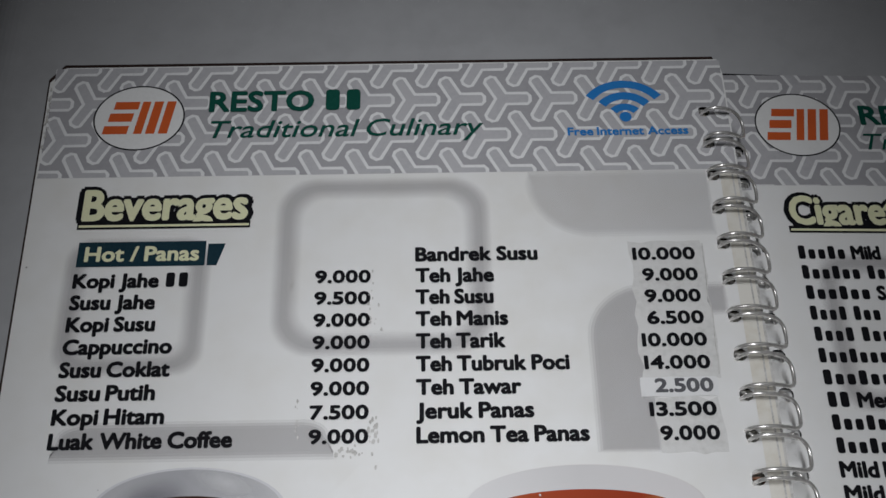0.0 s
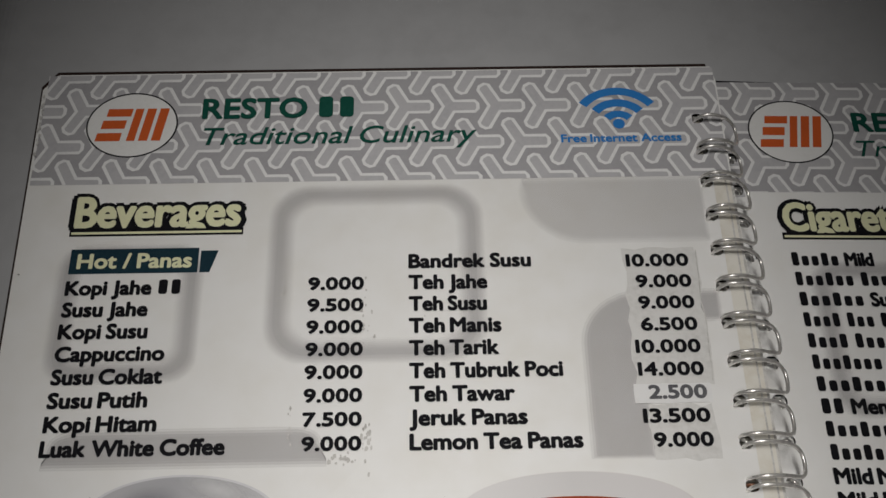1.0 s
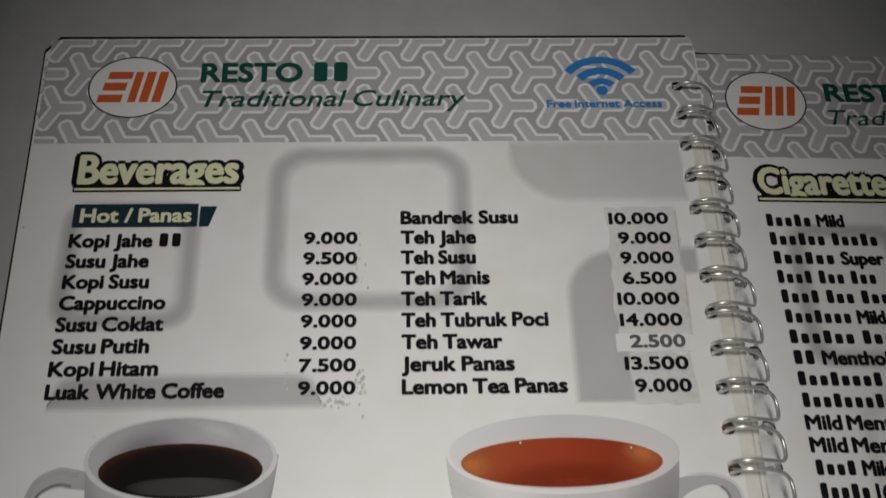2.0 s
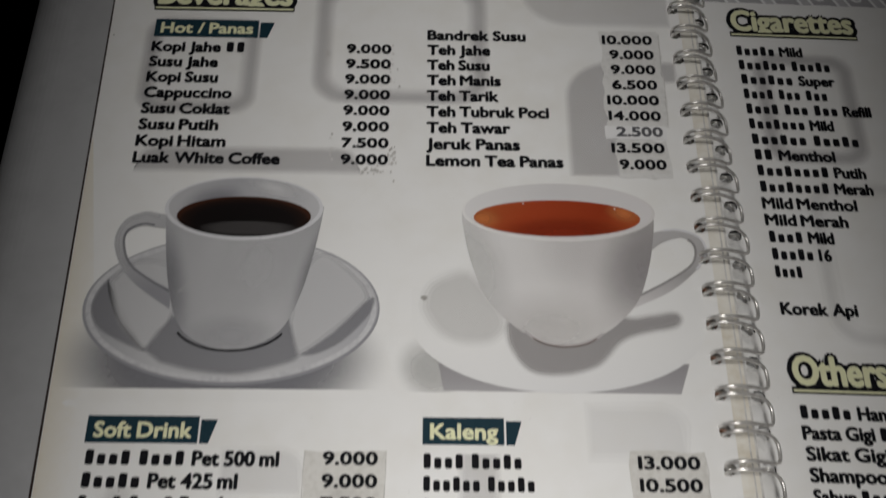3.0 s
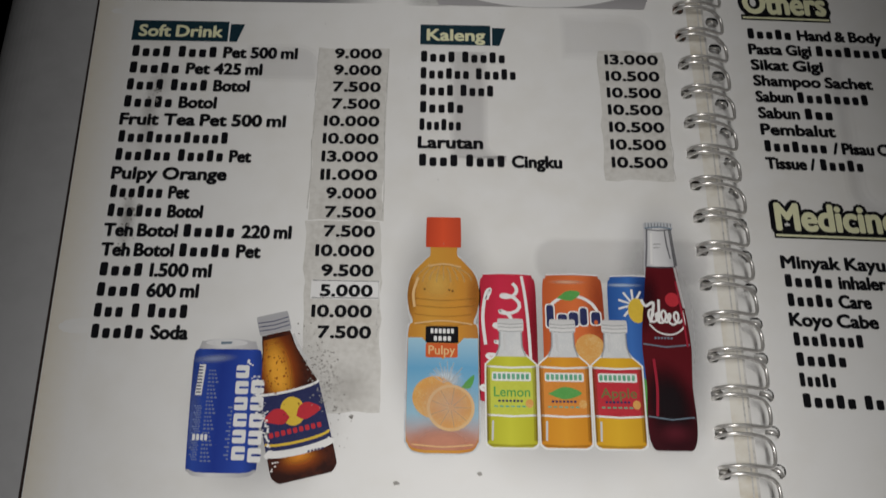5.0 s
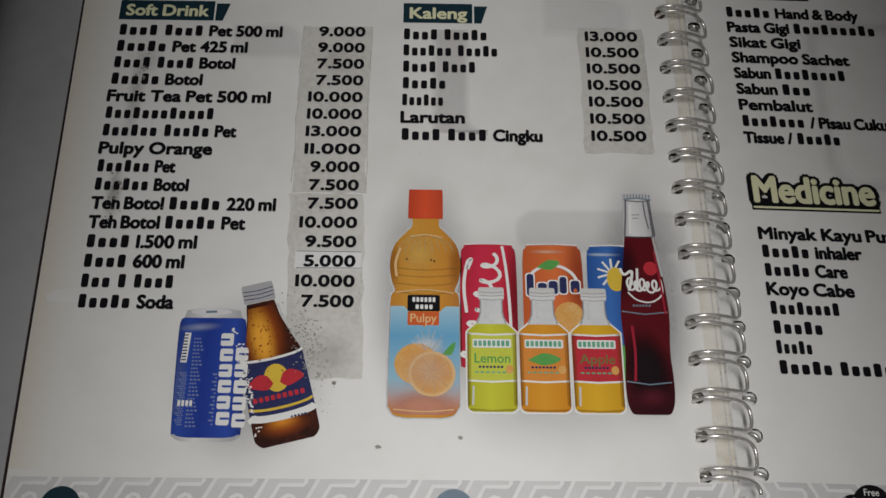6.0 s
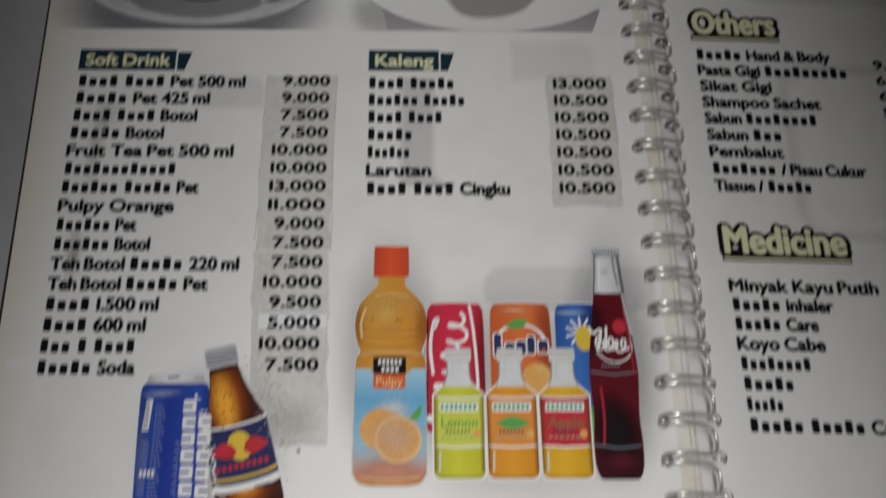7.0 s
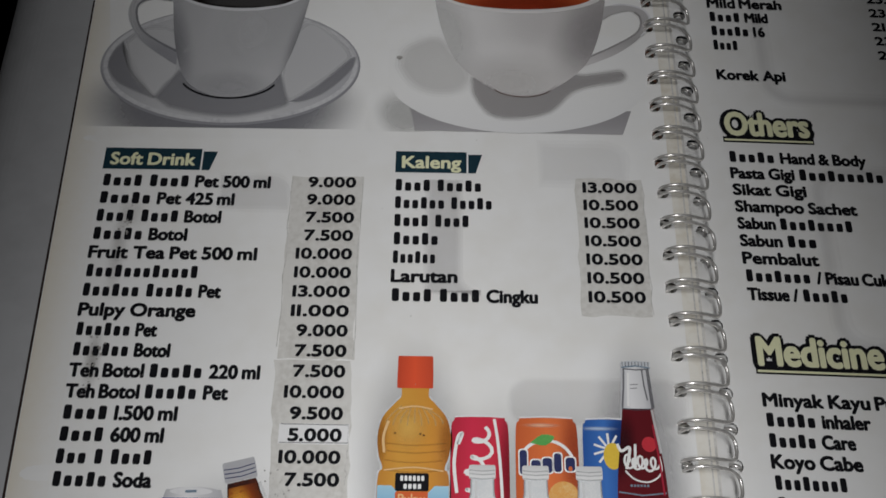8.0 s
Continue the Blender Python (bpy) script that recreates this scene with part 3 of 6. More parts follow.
bm = bmesh.new()
for r0, r1, sp in ((0.0123, 0.0152, 52), (0.0077, 0.0106, 50), (0.0035, 0.0061, 48)):
    strip(bm, oval(0.1786, -0.0238, r0, r0 * 1.0, 90 - sp, 90 + sp, 18), oval(0.1786, -0.0238, r1, r1 * 1.0, 90 - sp, 90 + sp, 18), 0.00012)
flat(bm, oval(0.1786, -0.0228, 0.0019, 0.0019, n=20), 0.00012)
part("wireless_sign", bm, "blue", left_page, "blue wireless signal arcs")
write(left_page, "caption", "Free Internet Access", 0.1601, 0.1975, -0.0297, 0.0030, "blue", bold=0.034)


def heading(parent, line, x0, x1, y, cap, z):
    """Pale fat letters with a black rim and a double underline."""
    bm = bmesh.new()
    lettering(bm, line, x0, x1, y, cap, z, 0, bold=0.120)
    lettering(bm, line, x0 + 0.0004, x1 - 0.0004, y, cap, z + 0.00006, 1, bold=0.035)
    bmesh.ops.bisect_plane(bm, geom=bm.verts[:] + bm.edges[:] + bm.faces[:], plane_co=(0, y - 0.0010, 0), plane_no=(0, -1, 0), clear_outer=True)
    flat(bm, [(x0 - 0.001, y - 0.0032), (x1 + 0.001, y - 0.0032), (x1 + 0.001, y - 0.0008), (x0 - 0.001, y - 0.0008)], z - 0.00003, 0)
    flat(bm, [(x0 - 0.0005, y - 0.0026), (x1 + 0.0006, y - 0.0026), (x1 + 0.0006, y - 0.0018), (x0 - 0.0005, y - 0.0018)], z + 0.00005, 1)
    flat(bm, [(x0 + 0.0004, y - 0.0008), (x1 - 0.0004, y - 0.0008), (x1 - 0.0004, y + 0.0014), (x0 + 0.0004, y + 0.0014)], z - 0.00004, 0)
    return part("heading", bm, ["ink", "pale"], parent, "pale yellow heading with a black outline")


heading(left_page, "Beverages", 0.0128, 0.0622, -0.0581, 0.0109, 0.00030)
for line, x0, x1, y in (("Cigarettes", 0.2285, 0.2752, -0.0562), ("Others", 0.2297, 0.2602, -0.2042), ("Medicine", 0.2306, 0.2715, -0.2945)):
    heading(right_page, line, x0, x1, y + 0.0005, 0.0104, RIGHT_Z + 0.0003)


def tag(line, x0, x1, tip, y0, y1):
    bm = bmesh.new()
    flat(bm, [(x0, y0), (x1, y0), (x1, y1), (x0, y1)], 0.00015, 0)
    flat(bm, [(x1 + 0.0006, y0), (tip - 0.0022, y0), (tip, y1 - 0.0010), (x1 + 0.0006, y1 - 0.0010)], 0.00015, 0)
    lettering(bm, line, x0 + 0.0024, x1 - 0.0020, y0 + 0.0018, 0.0050, 0.0003, 1, bold=0.035)
    return part("section_tag", bm, ["teal", "pale"], left_page, "dark teal tag with pale yellow lettering")


tag("Hot / Panas", 0.0132, 0.0507, 0.0564, -0.0740, -0.0657)
tag("Soft Drink", 0.0130, 0.0459, 0.0513, -0.2305, -0.2219)
tag("Kaleng", 0.1121, 0.1363, 0.1416, -0.2301, -0.2215)


# ---- taped price strips ----
def tape(x0, x1, y0, y1, mat="sticker", z=0.00013, rough=0.0005, seed=1, label="greyed strip of clear tape", skew=0.0):
    """A thin stuck-on strip with an uneven rim."""
    r, bm, pts = random.Random(seed), bmesh.new(), []
    n = max(3, int((y1 - y0) / 0.004))
    pts += [(x1 + r.uniform(-rough, rough), y0 + (y1 - y0) * k / n) for k in range(n + 1)]
    m = 6
    pts += [(x1 + (x0 - x1) * k / m, y1 + r.uniform(-rough, rough)) for k in range(1, m)]
    pts += [(x0 + r.uniform(-rough, rough), y1 + (y0 - y1) * k / n) for k in range(n + 1)]
    pts += [(x0 + (x1 - x0) * k / m, y0 + r.uniform(-rough, rough)) for k in range(1, m)]
    pts = [(x + skew * (y - y1), y) for x, y in pts]
    f = flat(bm, pts, z)
    made = bmesh.ops.extrude_face_region(bm, geom=[f])
    for v in (g for g in made["geom"] if isinstance(g, bmesh.types.BMVert)):
        v.co.z = z - 0.0001
    bmesh.ops.recalc_face_normals(bm, faces=bm.faces)
    return part("price_strip", bm, mat, left_page, label)


tape(0.0775, 0.1012, -0.3000, -0.2322, seed=2)
tape(0.0772, 0.1008, -0.3640, -0.3004, seed=3, skew=-0.03)
tape(0.1730, 0.1958, -0.2835, -0.2316, seed=4)
tape(0.1752, 0.1966, -0.1120, -0.0680, seed=5, mat="strip", rough=0.0007)
tape(0.1775, 0.1955, -0.1335, -0.1176, seed=6, mat="strip", rough=0.0010)
tape(0.1742, 0.1956, -0.1174, -0.1116, seed=7, mat="label", z=0.0003, rough=0.00015, label="small white price label")
tape(0.0802, 0.1012, -0.3276, -0.3212, seed=8, mat="label", z=0.0003, rough=0.00015, label="small white price label")

# pencil-thin printed frame round one label, and the pale cut edges of the tape strips
bm = bmesh.new()
ribbon(bm, [(0.0806, -0.3214), (0.1009, -0.3215), (0.1010, -0.3272), (0.0806, -0.3273)], 0.00022, 0.00036)
part("label_frame", bm, "faded", left_page)
for x, y0, y1 in ((0.1012, -0.2990, -0.2330), (0.0775, -0.2960, -0.2330), (0.1009, -0.3400, -0.3290), (0.1957, -0.2830, -0.2330), (0.1966, -0.1110, -0.0690)):
    bm = bmesh.new()
    n = 10
    pts = [(x + rnd.uniform(-0.0004, 0.0004), y0 + (y1 - y0) * k / n) for k in range(n + 1)]
    ribbon(bm, pts, 0.00030, 0.00020)
    part("tape_edge", bm, "tape_dirt", left_page)

# ---- the lists ----
PITCH_Y = 0.0070
lists = (
    (0.0134, -0.0809, ("Kopi Jahe {2}", 0.0472), ("Susu Jahe", 0.0374), ("Kopi Susu", 0.0381), ("Cappuccino", 0.0436), ("Susu Coklat", 0.0437), ("Susu Putih", 0.0403), ("Kopi Hitam", 0.0435), ("Luak White Coffee", 0.0625)),
    (0.1125, -0.0736, ("Bandrek Susu", 0.1478), ("Teh Jahe", 0.1348), ("Teh Susu", 0.1344), ("Teh Manis", 0.1383), ("Teh Tarik", 0.1373), ("Teh Tubruk Poci", 0.1548), ("Teh Tawar", 0.1411), ("Jeruk Panas", 0.1442), ("Lemon Tea Panas", 0.1588)),
    (0.0138, -0.2373, ("{4} {4} Pet 500 ml", 0.0701), ("{5} Pet 425 ml", 0.0586), ("{4} {4} Botol", 0.0549), ("{5} Botol", 0.0445), ("Fruit Tea Pet 500 ml", 0.0680), ("{12}", 0.0504), ("{6} {5} Pet", 0.0578), ("Pulpy Orange", 0.0505), ("{6} Pet", 0.0393), ("{6} Botol", 0.0442), ("Teh Botol {5} 220 ml", 0.0727), ("Teh Botol {5} Pet", 0.0636), ("{4} 1.500 ml", 0.0490), ("{4} 600 ml", 0.0458), ("{3} {1} {4}", 0.0440), ("{5} Soda", 0.0441)),
    (0.1122, -0.2375, ("{4} {5}", 0.1419), ("{6} {5}", 0.1454), ("{4} {4}", 0.1377), ("{5}", 0.1276), ("{6}", 0.1267), ("Larutan", 0.1332), ("{4} {4} Cingku", 0.1589)),
)
for x0, y0, *rows in lists:
    for k, (line, x1) in enumerate(rows):
        dx = 0.0013 * max(0, k - 6) / 9 if y0 < -0.2 and x0 < 0.1 else 0.0
        step = PITCH_Y if y0 > -0.2 else 0.00696
        write(left_page, "list_line", line, x0 + dx, x1, y0 - step * k)
prices = (
    (0.0990, -0.0804, 0.00700, "9.000 9.500 9.000 9.000 9.000 9.000 7.500 9.000"),
    (0.1939, -0.0743, 0.00695, "10.000 9.000 9.000 6.500 10.000 14.000 2.500 13.500 9.000"),
    (0.0988, -0.2366, 0.00693, "9.000 9.000 7.500 7.500 10.000 10.000 13.000 11.000 9.000 7.500 7.500 10.000 9.500 5.000 10.000 7.500"),
    (0.1934, -0.2371, 0.00692, "13.000 10.500 10.500 10.500 10.500 10.500 10.500"),
)
for x1, y0, step, row in prices:
    for k, line in enumerate(row.split()):
        wide = 0.0178 if len(line) == 6 else 0.0156
        soft_ink = line == "2.500"
        write(left_page, "price", line, x1 - wide, x1 + 0.0001, y0 - step * k, 0.0040, "faded" if soft_ink else "ink", z=0.00042, bold=0.046)

SHEAR = -0.0079          # the facing page lies a little askew
right_lists = (
    (-0.0681, 0.00689, ("{5} Mild", 0.0248), ("{6} {5}", 0.0349), ("{6} Super", 0.0347), ("{4} {3} {3}", 0.0315), ("{4} {3} {3} Refill", 0.0455), ("{7} Mild", 0.0306), ("{6} {5}", 0.0393), ("{2} Menthol", 0.0287), ("{8} Putih", 0.0383), ("{8} Merah", 0.0395), ("Mild Menthol", 0.0326), ("Mild Merah", 0.0282), ("{4} Mild", 0.0221), ("{5} 16", 0.0201), ("{4}", 0.0097)),
    (-0.1786, 0.0070, ("Korek Api", 0.0250)),
    (-0.2154, 0.00688, ("{5} Hand & Body", 0.0484), ("Pasta Gigi {9}", 0.0541), ("Sikat Gigi", 0.0252), ("Shampoo Sachet", 0.0417), ("Sabun {8}", 0.0398), ("Sabun {3}", 0.0265), ("Pembalut", 0.0254), ("{7} / Pisau Cukur", 0.0530), ("Tissue / {5}", 0.0336)),
    (-0.3082, 0.00682, ("Minyak Kayu Putih", 0.0485), ("{5} inhaler", 0.0326), ("{5} Care", 0.0267), ("Koyo Cabe", 0.0278), ("{8}", 0.0226), ("{5}", 0.0163), ("{5}", 0.0118), ("{5} {5} Cair", 0.0480)),
)
for y0, step, *rows in right_lists:
    for k, (line, wide) in enumerate(rows):
        y = y0 - step * k
        x = 0.2287 + SHEAR * (y + 0.07)
        write(right_page, "list_line", line, x, x + wide, y, z=RIGHT_Z + 0.0003)
for k, line in enumerate("21.000 20.000 21.000 20.000 21.000 22.000 23.000 20.000 21.000 25.000 25.000 23.000 21.000 23.000 21.000".split()):
    write(right_page, "price", line, 0.2895 + 0.0018 * (k > 8), 0.3080 + 0.0014 * (k > 8), -0.0700 - 0.00690 * k, 0.0040, z=RIGHT_Z + 0.0003, bold=0.034)
for y, line in ((-0.1812, "5.000"), (-0.2180, "9.500"), (-0.2248, "6.500"), (-0.2316, "6.500"), (-0.2385, "5.000")):
    write(right_page, "price", line, 0.2938, 0.3100, y, 0.0040, z=RIGHT_Z + 0.0003, bold=0.034)

# ---- footer signs ----
bm = bmesh.new()
flat(bm, oval(0.0195, -0.4037, 0.0059, 0.0065), 0.00015, 0)
lettering(bm, "Web", 0.0151, 0.0237, -0.4054, 0.0036, 0.0003, 1, bold=0.02)
part("web_badge", bm, ["teal", "white_ink"], left_page, "dark round badge with white lettering")
write(left_page, "web_line", "www. {7} .net", 0.0313, 0.0922, -0.4070, 0.0062, "teal", bold=0.014, space=0.06)
bm = bmesh.new()
flat(bm, oval(0.1296, -0.4036, 0.0059, 0.0065), 0.00015, 0)
flat(bm, rounded(0.1290, 0.1306, -0.4082, -0.4000, 0.0004, 3), 0.0003, 1)
flat(bm, rounded(0.1278, 0.1318, -0.4034, -0.4022, 0.0004, 3), 0.00034, 1)
part("social_badge", bm, ["steel_blue", "white_ink"], left_page, "grey-blue round badge with a white mark")
write(left_page, "web_line", "{7} .net", 0.1379, 0.1792, -0.4066, 0.0062, "teal", bold=0.014, space=0.06)
bm = bmesh.new()
for cx, cy, rx, ry in ((0.2530, -0.3975, 0.0062, 0.0070), (0.2480, -0.3980, 0.0052, 0.0045), (0.2585, -0.3980, 0.0052, 0.0045)):
    flat(bm, oval(cx, cy, rx, ry), RIGHT_Z + 0.00012 + cx * 0.0002, 0)
lettering(bm, "Wi", 0.2446, 0.2516, -0.3998, 0.0052, RIGHT_Z + 0.0004, 1, bold=0.034)
flat(bm, rounded(0.2528, 0.2622, -0.4012, -0.3946, 0.0016), RIGHT_Z + 0.0003, 1)
lettering(bm, "Fi", 0.2542, 0.2606, -0.4002, 0.0052, RIGHT_Z + 0.0004, 0, bold=0.034)
lettering(bm, "Free", 0.2508, 0.2552, -0.3939, 0.0022, RIGHT_Z + 0.0004, 1, bold=0.01)
lettering(bm, "spot", 0.2508, 0.2552, -0.4036, 0.0022, RIGHT_Z + 0.0004, 1, bold=0.01)
part("hotspot_badge", bm, ["ink", "white_ink"], right_page, "black cloud-shaped badge with white lettering")

# the facing page lies a little turned: shift its print with the distance from the binding
for ob in right_page.children:
    for v in ob.data.vertices:
        v.co.y -= 0.024 * (v.co.x - 0.2287)
for ob in menu.children:
    if ob.name.startswith(("right_page", "cover")) and max(v.co.x for v in ob.data.vertices) > 0.4:
        for v in ob.data.vertices:
            if v.co.y > -0.002:
                v.co.y -= 0.060 * (v.co.x - 0.2147)

for ob in list(menu.children):
    if ob.name.startswith(("right_page", "cover")) and max(v.co.x for v in ob.data.vertices) > 0.4:
        for v in ob.data.vertices:
            if abs(v.co.x - RIGHT_HOLE) < 0.0030:
                v.co.x += bow(v.co.y)

# rounded rims of the punched holes
rims = {}
for hx, hz, rows, parent, key, wide in ((LEFT_HOLE, 0.00008, HOLE_Y, left_page, "paper", 0.0019), (RIGHT_HOLE, RIGHT_Z + 0.00008, RIGHT_Y, right_page, "paper", 0.0023)):
    for y in rows:
        mat = "band" if y > -0.043 else key
        if (mat, hx) not in rims:
            bm = bmesh.new()
            circle = oval(0, 0, wide, wide, n=16)
            square = [(c * (wide + 0.00025) / max(abs(c), abs(d)), d * (wide + 0.00025) / max(abs(c), abs(d))) for c, d in circle]
            strip(bm, square + square[:1], circle + circle[:1], 0.0)
            ob = part("hole_rim", bm, mat, parent)
            rims[mat, hx] = ob.data
        else:
            ob = new("hole_rim", rims[mat, hx])
            ob.parent = parent
        ob.location = (hx + (bow(y) if hx == RIGHT_HOLE else drift(y)), y, hz)

# ---- printed pictures ----
G = {
    "cup_body": gradient("grey_cup_print", [(0.0, (0.34, 0.34, 0.36)), (0.22, (0.43, 0.43, 0.44)), (0.62, (0.48, 0.48, 0.49)), (1.0, (0.38, 0.38, 0.39))], 0.95, 0.25, -0.018, 0.036),
    "cup_inner": gradient("cup_inside_print", [(0.0, (0.50, 0.50, 0.51)), (0.45, (0.40, 0.40, 0.42)), (1.0, (0.52, 0.52, 0.53))], 1, 0, 0.027, 0.079),
    "cup_rim": material("cup_rim_print", (0.66, 0.66, 0.68), 0.3, spot=(0.58, 0.58, 0.60), scale=90, amount=0.7),
    "coffee": gradient("coffee_print", [(0.0, (0.005, 0.004, 0.004)), (0.72, (0.007, 0.005, 0.005)), (0.90, (0.016, 0.008, 0.006)), (1.0, (0.05, 0.018, 0.010))], 0.0232, 0.0100, 0.0, 1.0, centre=(0.0529, -0.1535)),
    "handle": gradient("cup_handle_print", [(0.0, (0.48, 0.48, 0.49)), (1.0, (0.28, 0.28, 0.30))], 0.6, -0.8, 0.133, 0.160),
    "saucer": gradient("saucer_print", [(0.0, (0.34, 0.34, 0.36)), (0.3, (0.50, 0.50, 0.51)), (0.7, (0.54, 0.54, 0.55)), (1.0, (0.40, 0.40, 0.42))], 1, 0, 0.005, 0.098),
    "backdrop_two": gradient("photo_floor_print", [(0.0, (0.30, 0.29, 0.30)), (0.6, (0.34, 0.33, 0.34)), (1.0, (0.40, 0.39, 0.40))], 0, -1, 0.204, 0.2135),
    "tea_body": gradient("white_cup_print", [(0.0, (0.64, 0.63, 0.63)), (0.35, (0.73, 0.72, 0.71)), (0.7, (0.68, 0.66, 0.65)), (1.0, (0.46, 0.44, 0.43))], 0.93, 0.36, 0.058, 0.118),
    "tea_inner": gradient("white_cup_inside_print", [(0.0, (0.70, 0.69, 0.69)), (0.5, (0.61, 0.60, 0.60)), (1.0, (0.68, 0.66, 0.66))], 1, 0, 0.125, 0.189),
    "tea": gradient("tea_print", [(0.0, (0.36, 0.085, 0.026)), (0.3, (0.34, 0.052, 0.016)), (0.7, (0.29, 0.038, 0.011)), (1.0, (0.40, 0.085, 0.026))], 0.8, -0.5, 0.178, 0.226),
    "tea_saucer": gradient("white_saucer_print", [(0.0, (0.78, 0.78, 0.77)), (0.6, (0.79, 0.79, 0.78)), (1.0, (0.73, 0.73, 0.73))], 0, -1, 0.170, 0.214),
    "tea_shadow": gradient("tea_shadow_print", [(0.0, (0.44, 0.42, 0.42)), (1.0, (0.52, 0.50, 0.50))], 0, -1, 0.186, 0.208),
    "tea_handle": gradient("white_handle_print", [(0.0, (0.46, 0.45, 0.45)), (0.6, (0.38, 0.37, 0.37)), (1.0, (0.62, 0.60, 0.60))], 0, -1, 0.155, 0.184),
    "can_blue": gradient("blue_can_print", [(0.0, (0.010, 0.025, 0.14)), (0.18, (0.03, 0.075, 0.38)), (0.45, (0.018, 0.045, 0.30)), (0.8, (0.03, 0.075, 0.40)), (1.0, (0.012, 0.03, 0.18))], 1, 0, 0.046, 0.069),
    "can_lid": gradient("can_lid_print", [(0.0, (0.40, 0.40, 0.42)), (0.4, (0.74, 0.74, 0.74)), (1.0, (0.42, 0.42, 0.44))], 1, 0, 0.048, 0.066),
    "navy": material("navy_label_print", (0.025, 0.03, 0.10), 0.35, spot=(0.04, 0.05, 0.14), scale=200, amount=0.7),
    "red": material("red_print", (0.52, 0.035, 0.05), 0.35, spot=(0.42, 0.03, 0.04), scale=150, amount=0.7),
    "yellow": material("yellow_print", (0.72, 0.50, 0.06), 0.35, spot=(0.64, 0.42, 0.05), scale=150, amount=0.7),
    "juice": gradient("orange_juice_print", [(0.0, (0.48, 0.20, 0.03)), (0.35, (0.62, 0.31, 0.05)), (0.75, (0.60, 0.27, 0.04)), (1.0, (0.44, 0.18, 0.04))], 1, 0, 0.109, 0.132),
    "juice_cap": gradient("orange_cap_print", [(0.0, (0.52, 0.06, 0.025)), (0.5, (0.74, 0.095, 0.035)), (1.0, (0.56, 0.07, 0.03))], 1, 0, 0.115, 0.1265),
    "sky_label": gradient("blue_label_print", [(0.0, (0.42, 0.62, 0.72)), (0.35, (0.14, 0.38, 0.60)), (0.75, (0.30, 0.50, 0.62)), (1.0, (0.58, 0.26, 0.16))], 0, -1, 0.338, 0.374),
    "fruit": material("orange_fruit_print", (0.68, 0.34, 0.09), 0.35, spot=(0.72, 0.50, 0.22), scale=260, amount=1.0),
    "peach": material("pale_orange_print", (0.74, 0.50, 0.25), 0.35, spot=(0.70, 0.42, 0.17), scale=200, amount=0.7),
    "red_can": gradient("red_can_print", [(0.0, (0.40, 0.02, 0.04)), (0.4, (0.60, 0.03, 0.07)), (0.8, (0.56, 0.03, 0.06)), (1.0, (0.34, 0.02, 0.04))], 1, 0, 0.131, 0.150),
    "orange_can": gradient("orange_can_print", [(0.0, (0.50, 0.10, 0.03)), (0.5, (0.70, 0.17, 0.05)), (1.0, (0.52, 0.12, 0.04))], 1, 0, 0.151, 0.171),
    "azure_can": gradient("azure_can_print", [(0.0, (0.02, 0.08, 0.30)), (0.5, (0.05, 0.16, 0.48)), (1.0, (0.02, 0.07, 0.28))], 1, 0, 0.171, 0.185),
    "leaf": material("green_leaf_print", (0.10, 0.34, 0.08), 0.35, spot=(0.16, 0.42, 0.12), scale=200, amount=0.7),
    "lime": gradient("lime_drink_print", [(0.0, (0.42, 0.42, 0.03)), (0.5, (0.58, 0.58, 0.05)), (1.0, (0.46, 0.45, 0.03))], 1, 0, 0.133, 0.149),
    "mango": gradient("mango_drink_print", [(0.0, (0.60, 0.24, 0.02)), (0.5, (0.70, 0.32, 0.03)), (1.0, (0.60, 0.24, 0.02))], 1, 0, 0.149, 0.165),
    "amber": gradient("amber_drink_print", [(0.0, (0.62, 0.33, 0.02)), (0.5, (0.72, 0.42, 0.03)), (1.0, (0.60, 0.32, 0.02))], 1, 0, 0.164, 0.181),
    "lime_label": material("lime_label_print", (0.56, 0.60, 0.08), 0.35, spot=(0.50, 0.52, 0.06), scale=150, amount=0.7),
    "mango_label": material("mango_label_print", (0.68, 0.26, 0.05), 0.35, spot=(0.60, 0.22, 0.04), scale=150, amount=0.7),
    "mint": material("mint_strip_print", (0.10, 0.36, 0.22), 0.35, spot=(0.30, 0.50, 0.36), scale=400, amount=0.9),
    "bottle_cap": gradient("white_cap_print", [(0.0, (0.55, 0.55, 0.55)), (0.5, (0.76, 0.76, 0.75)), (1.0, (0.58, 0.58, 0.58))], 0, -1, 0.333, 0.346),
    "cola": gradient("dark_tea_print", [(0.0, (0.11, 0.007, 0.012)), (0.35, (0.10, 0.007, 0.011)), (0.7, (0.11, 0.008, 0.013)), (1.0, (0.04, 0.006, 0.010))], 0.15, -1, 0.342, 0.402),
    "clear": gradient("clear_glass_print", [(0.0, (0.40, 0.40, 0.42)), (0.35, (0.72, 0.72, 0.73)), (0.7, (0.60, 0.60, 0.61)), (1.0, (0.38, 0.38, 0.40))], 1, 0, 0.183, 0.194),
    "halo": material("soft_shadow_print", (0.69, 0.69, 0.70), 0.3, spot=(0.75, 0.75, 0.75), scale=60, amount=1.0),
}
M.update(G)
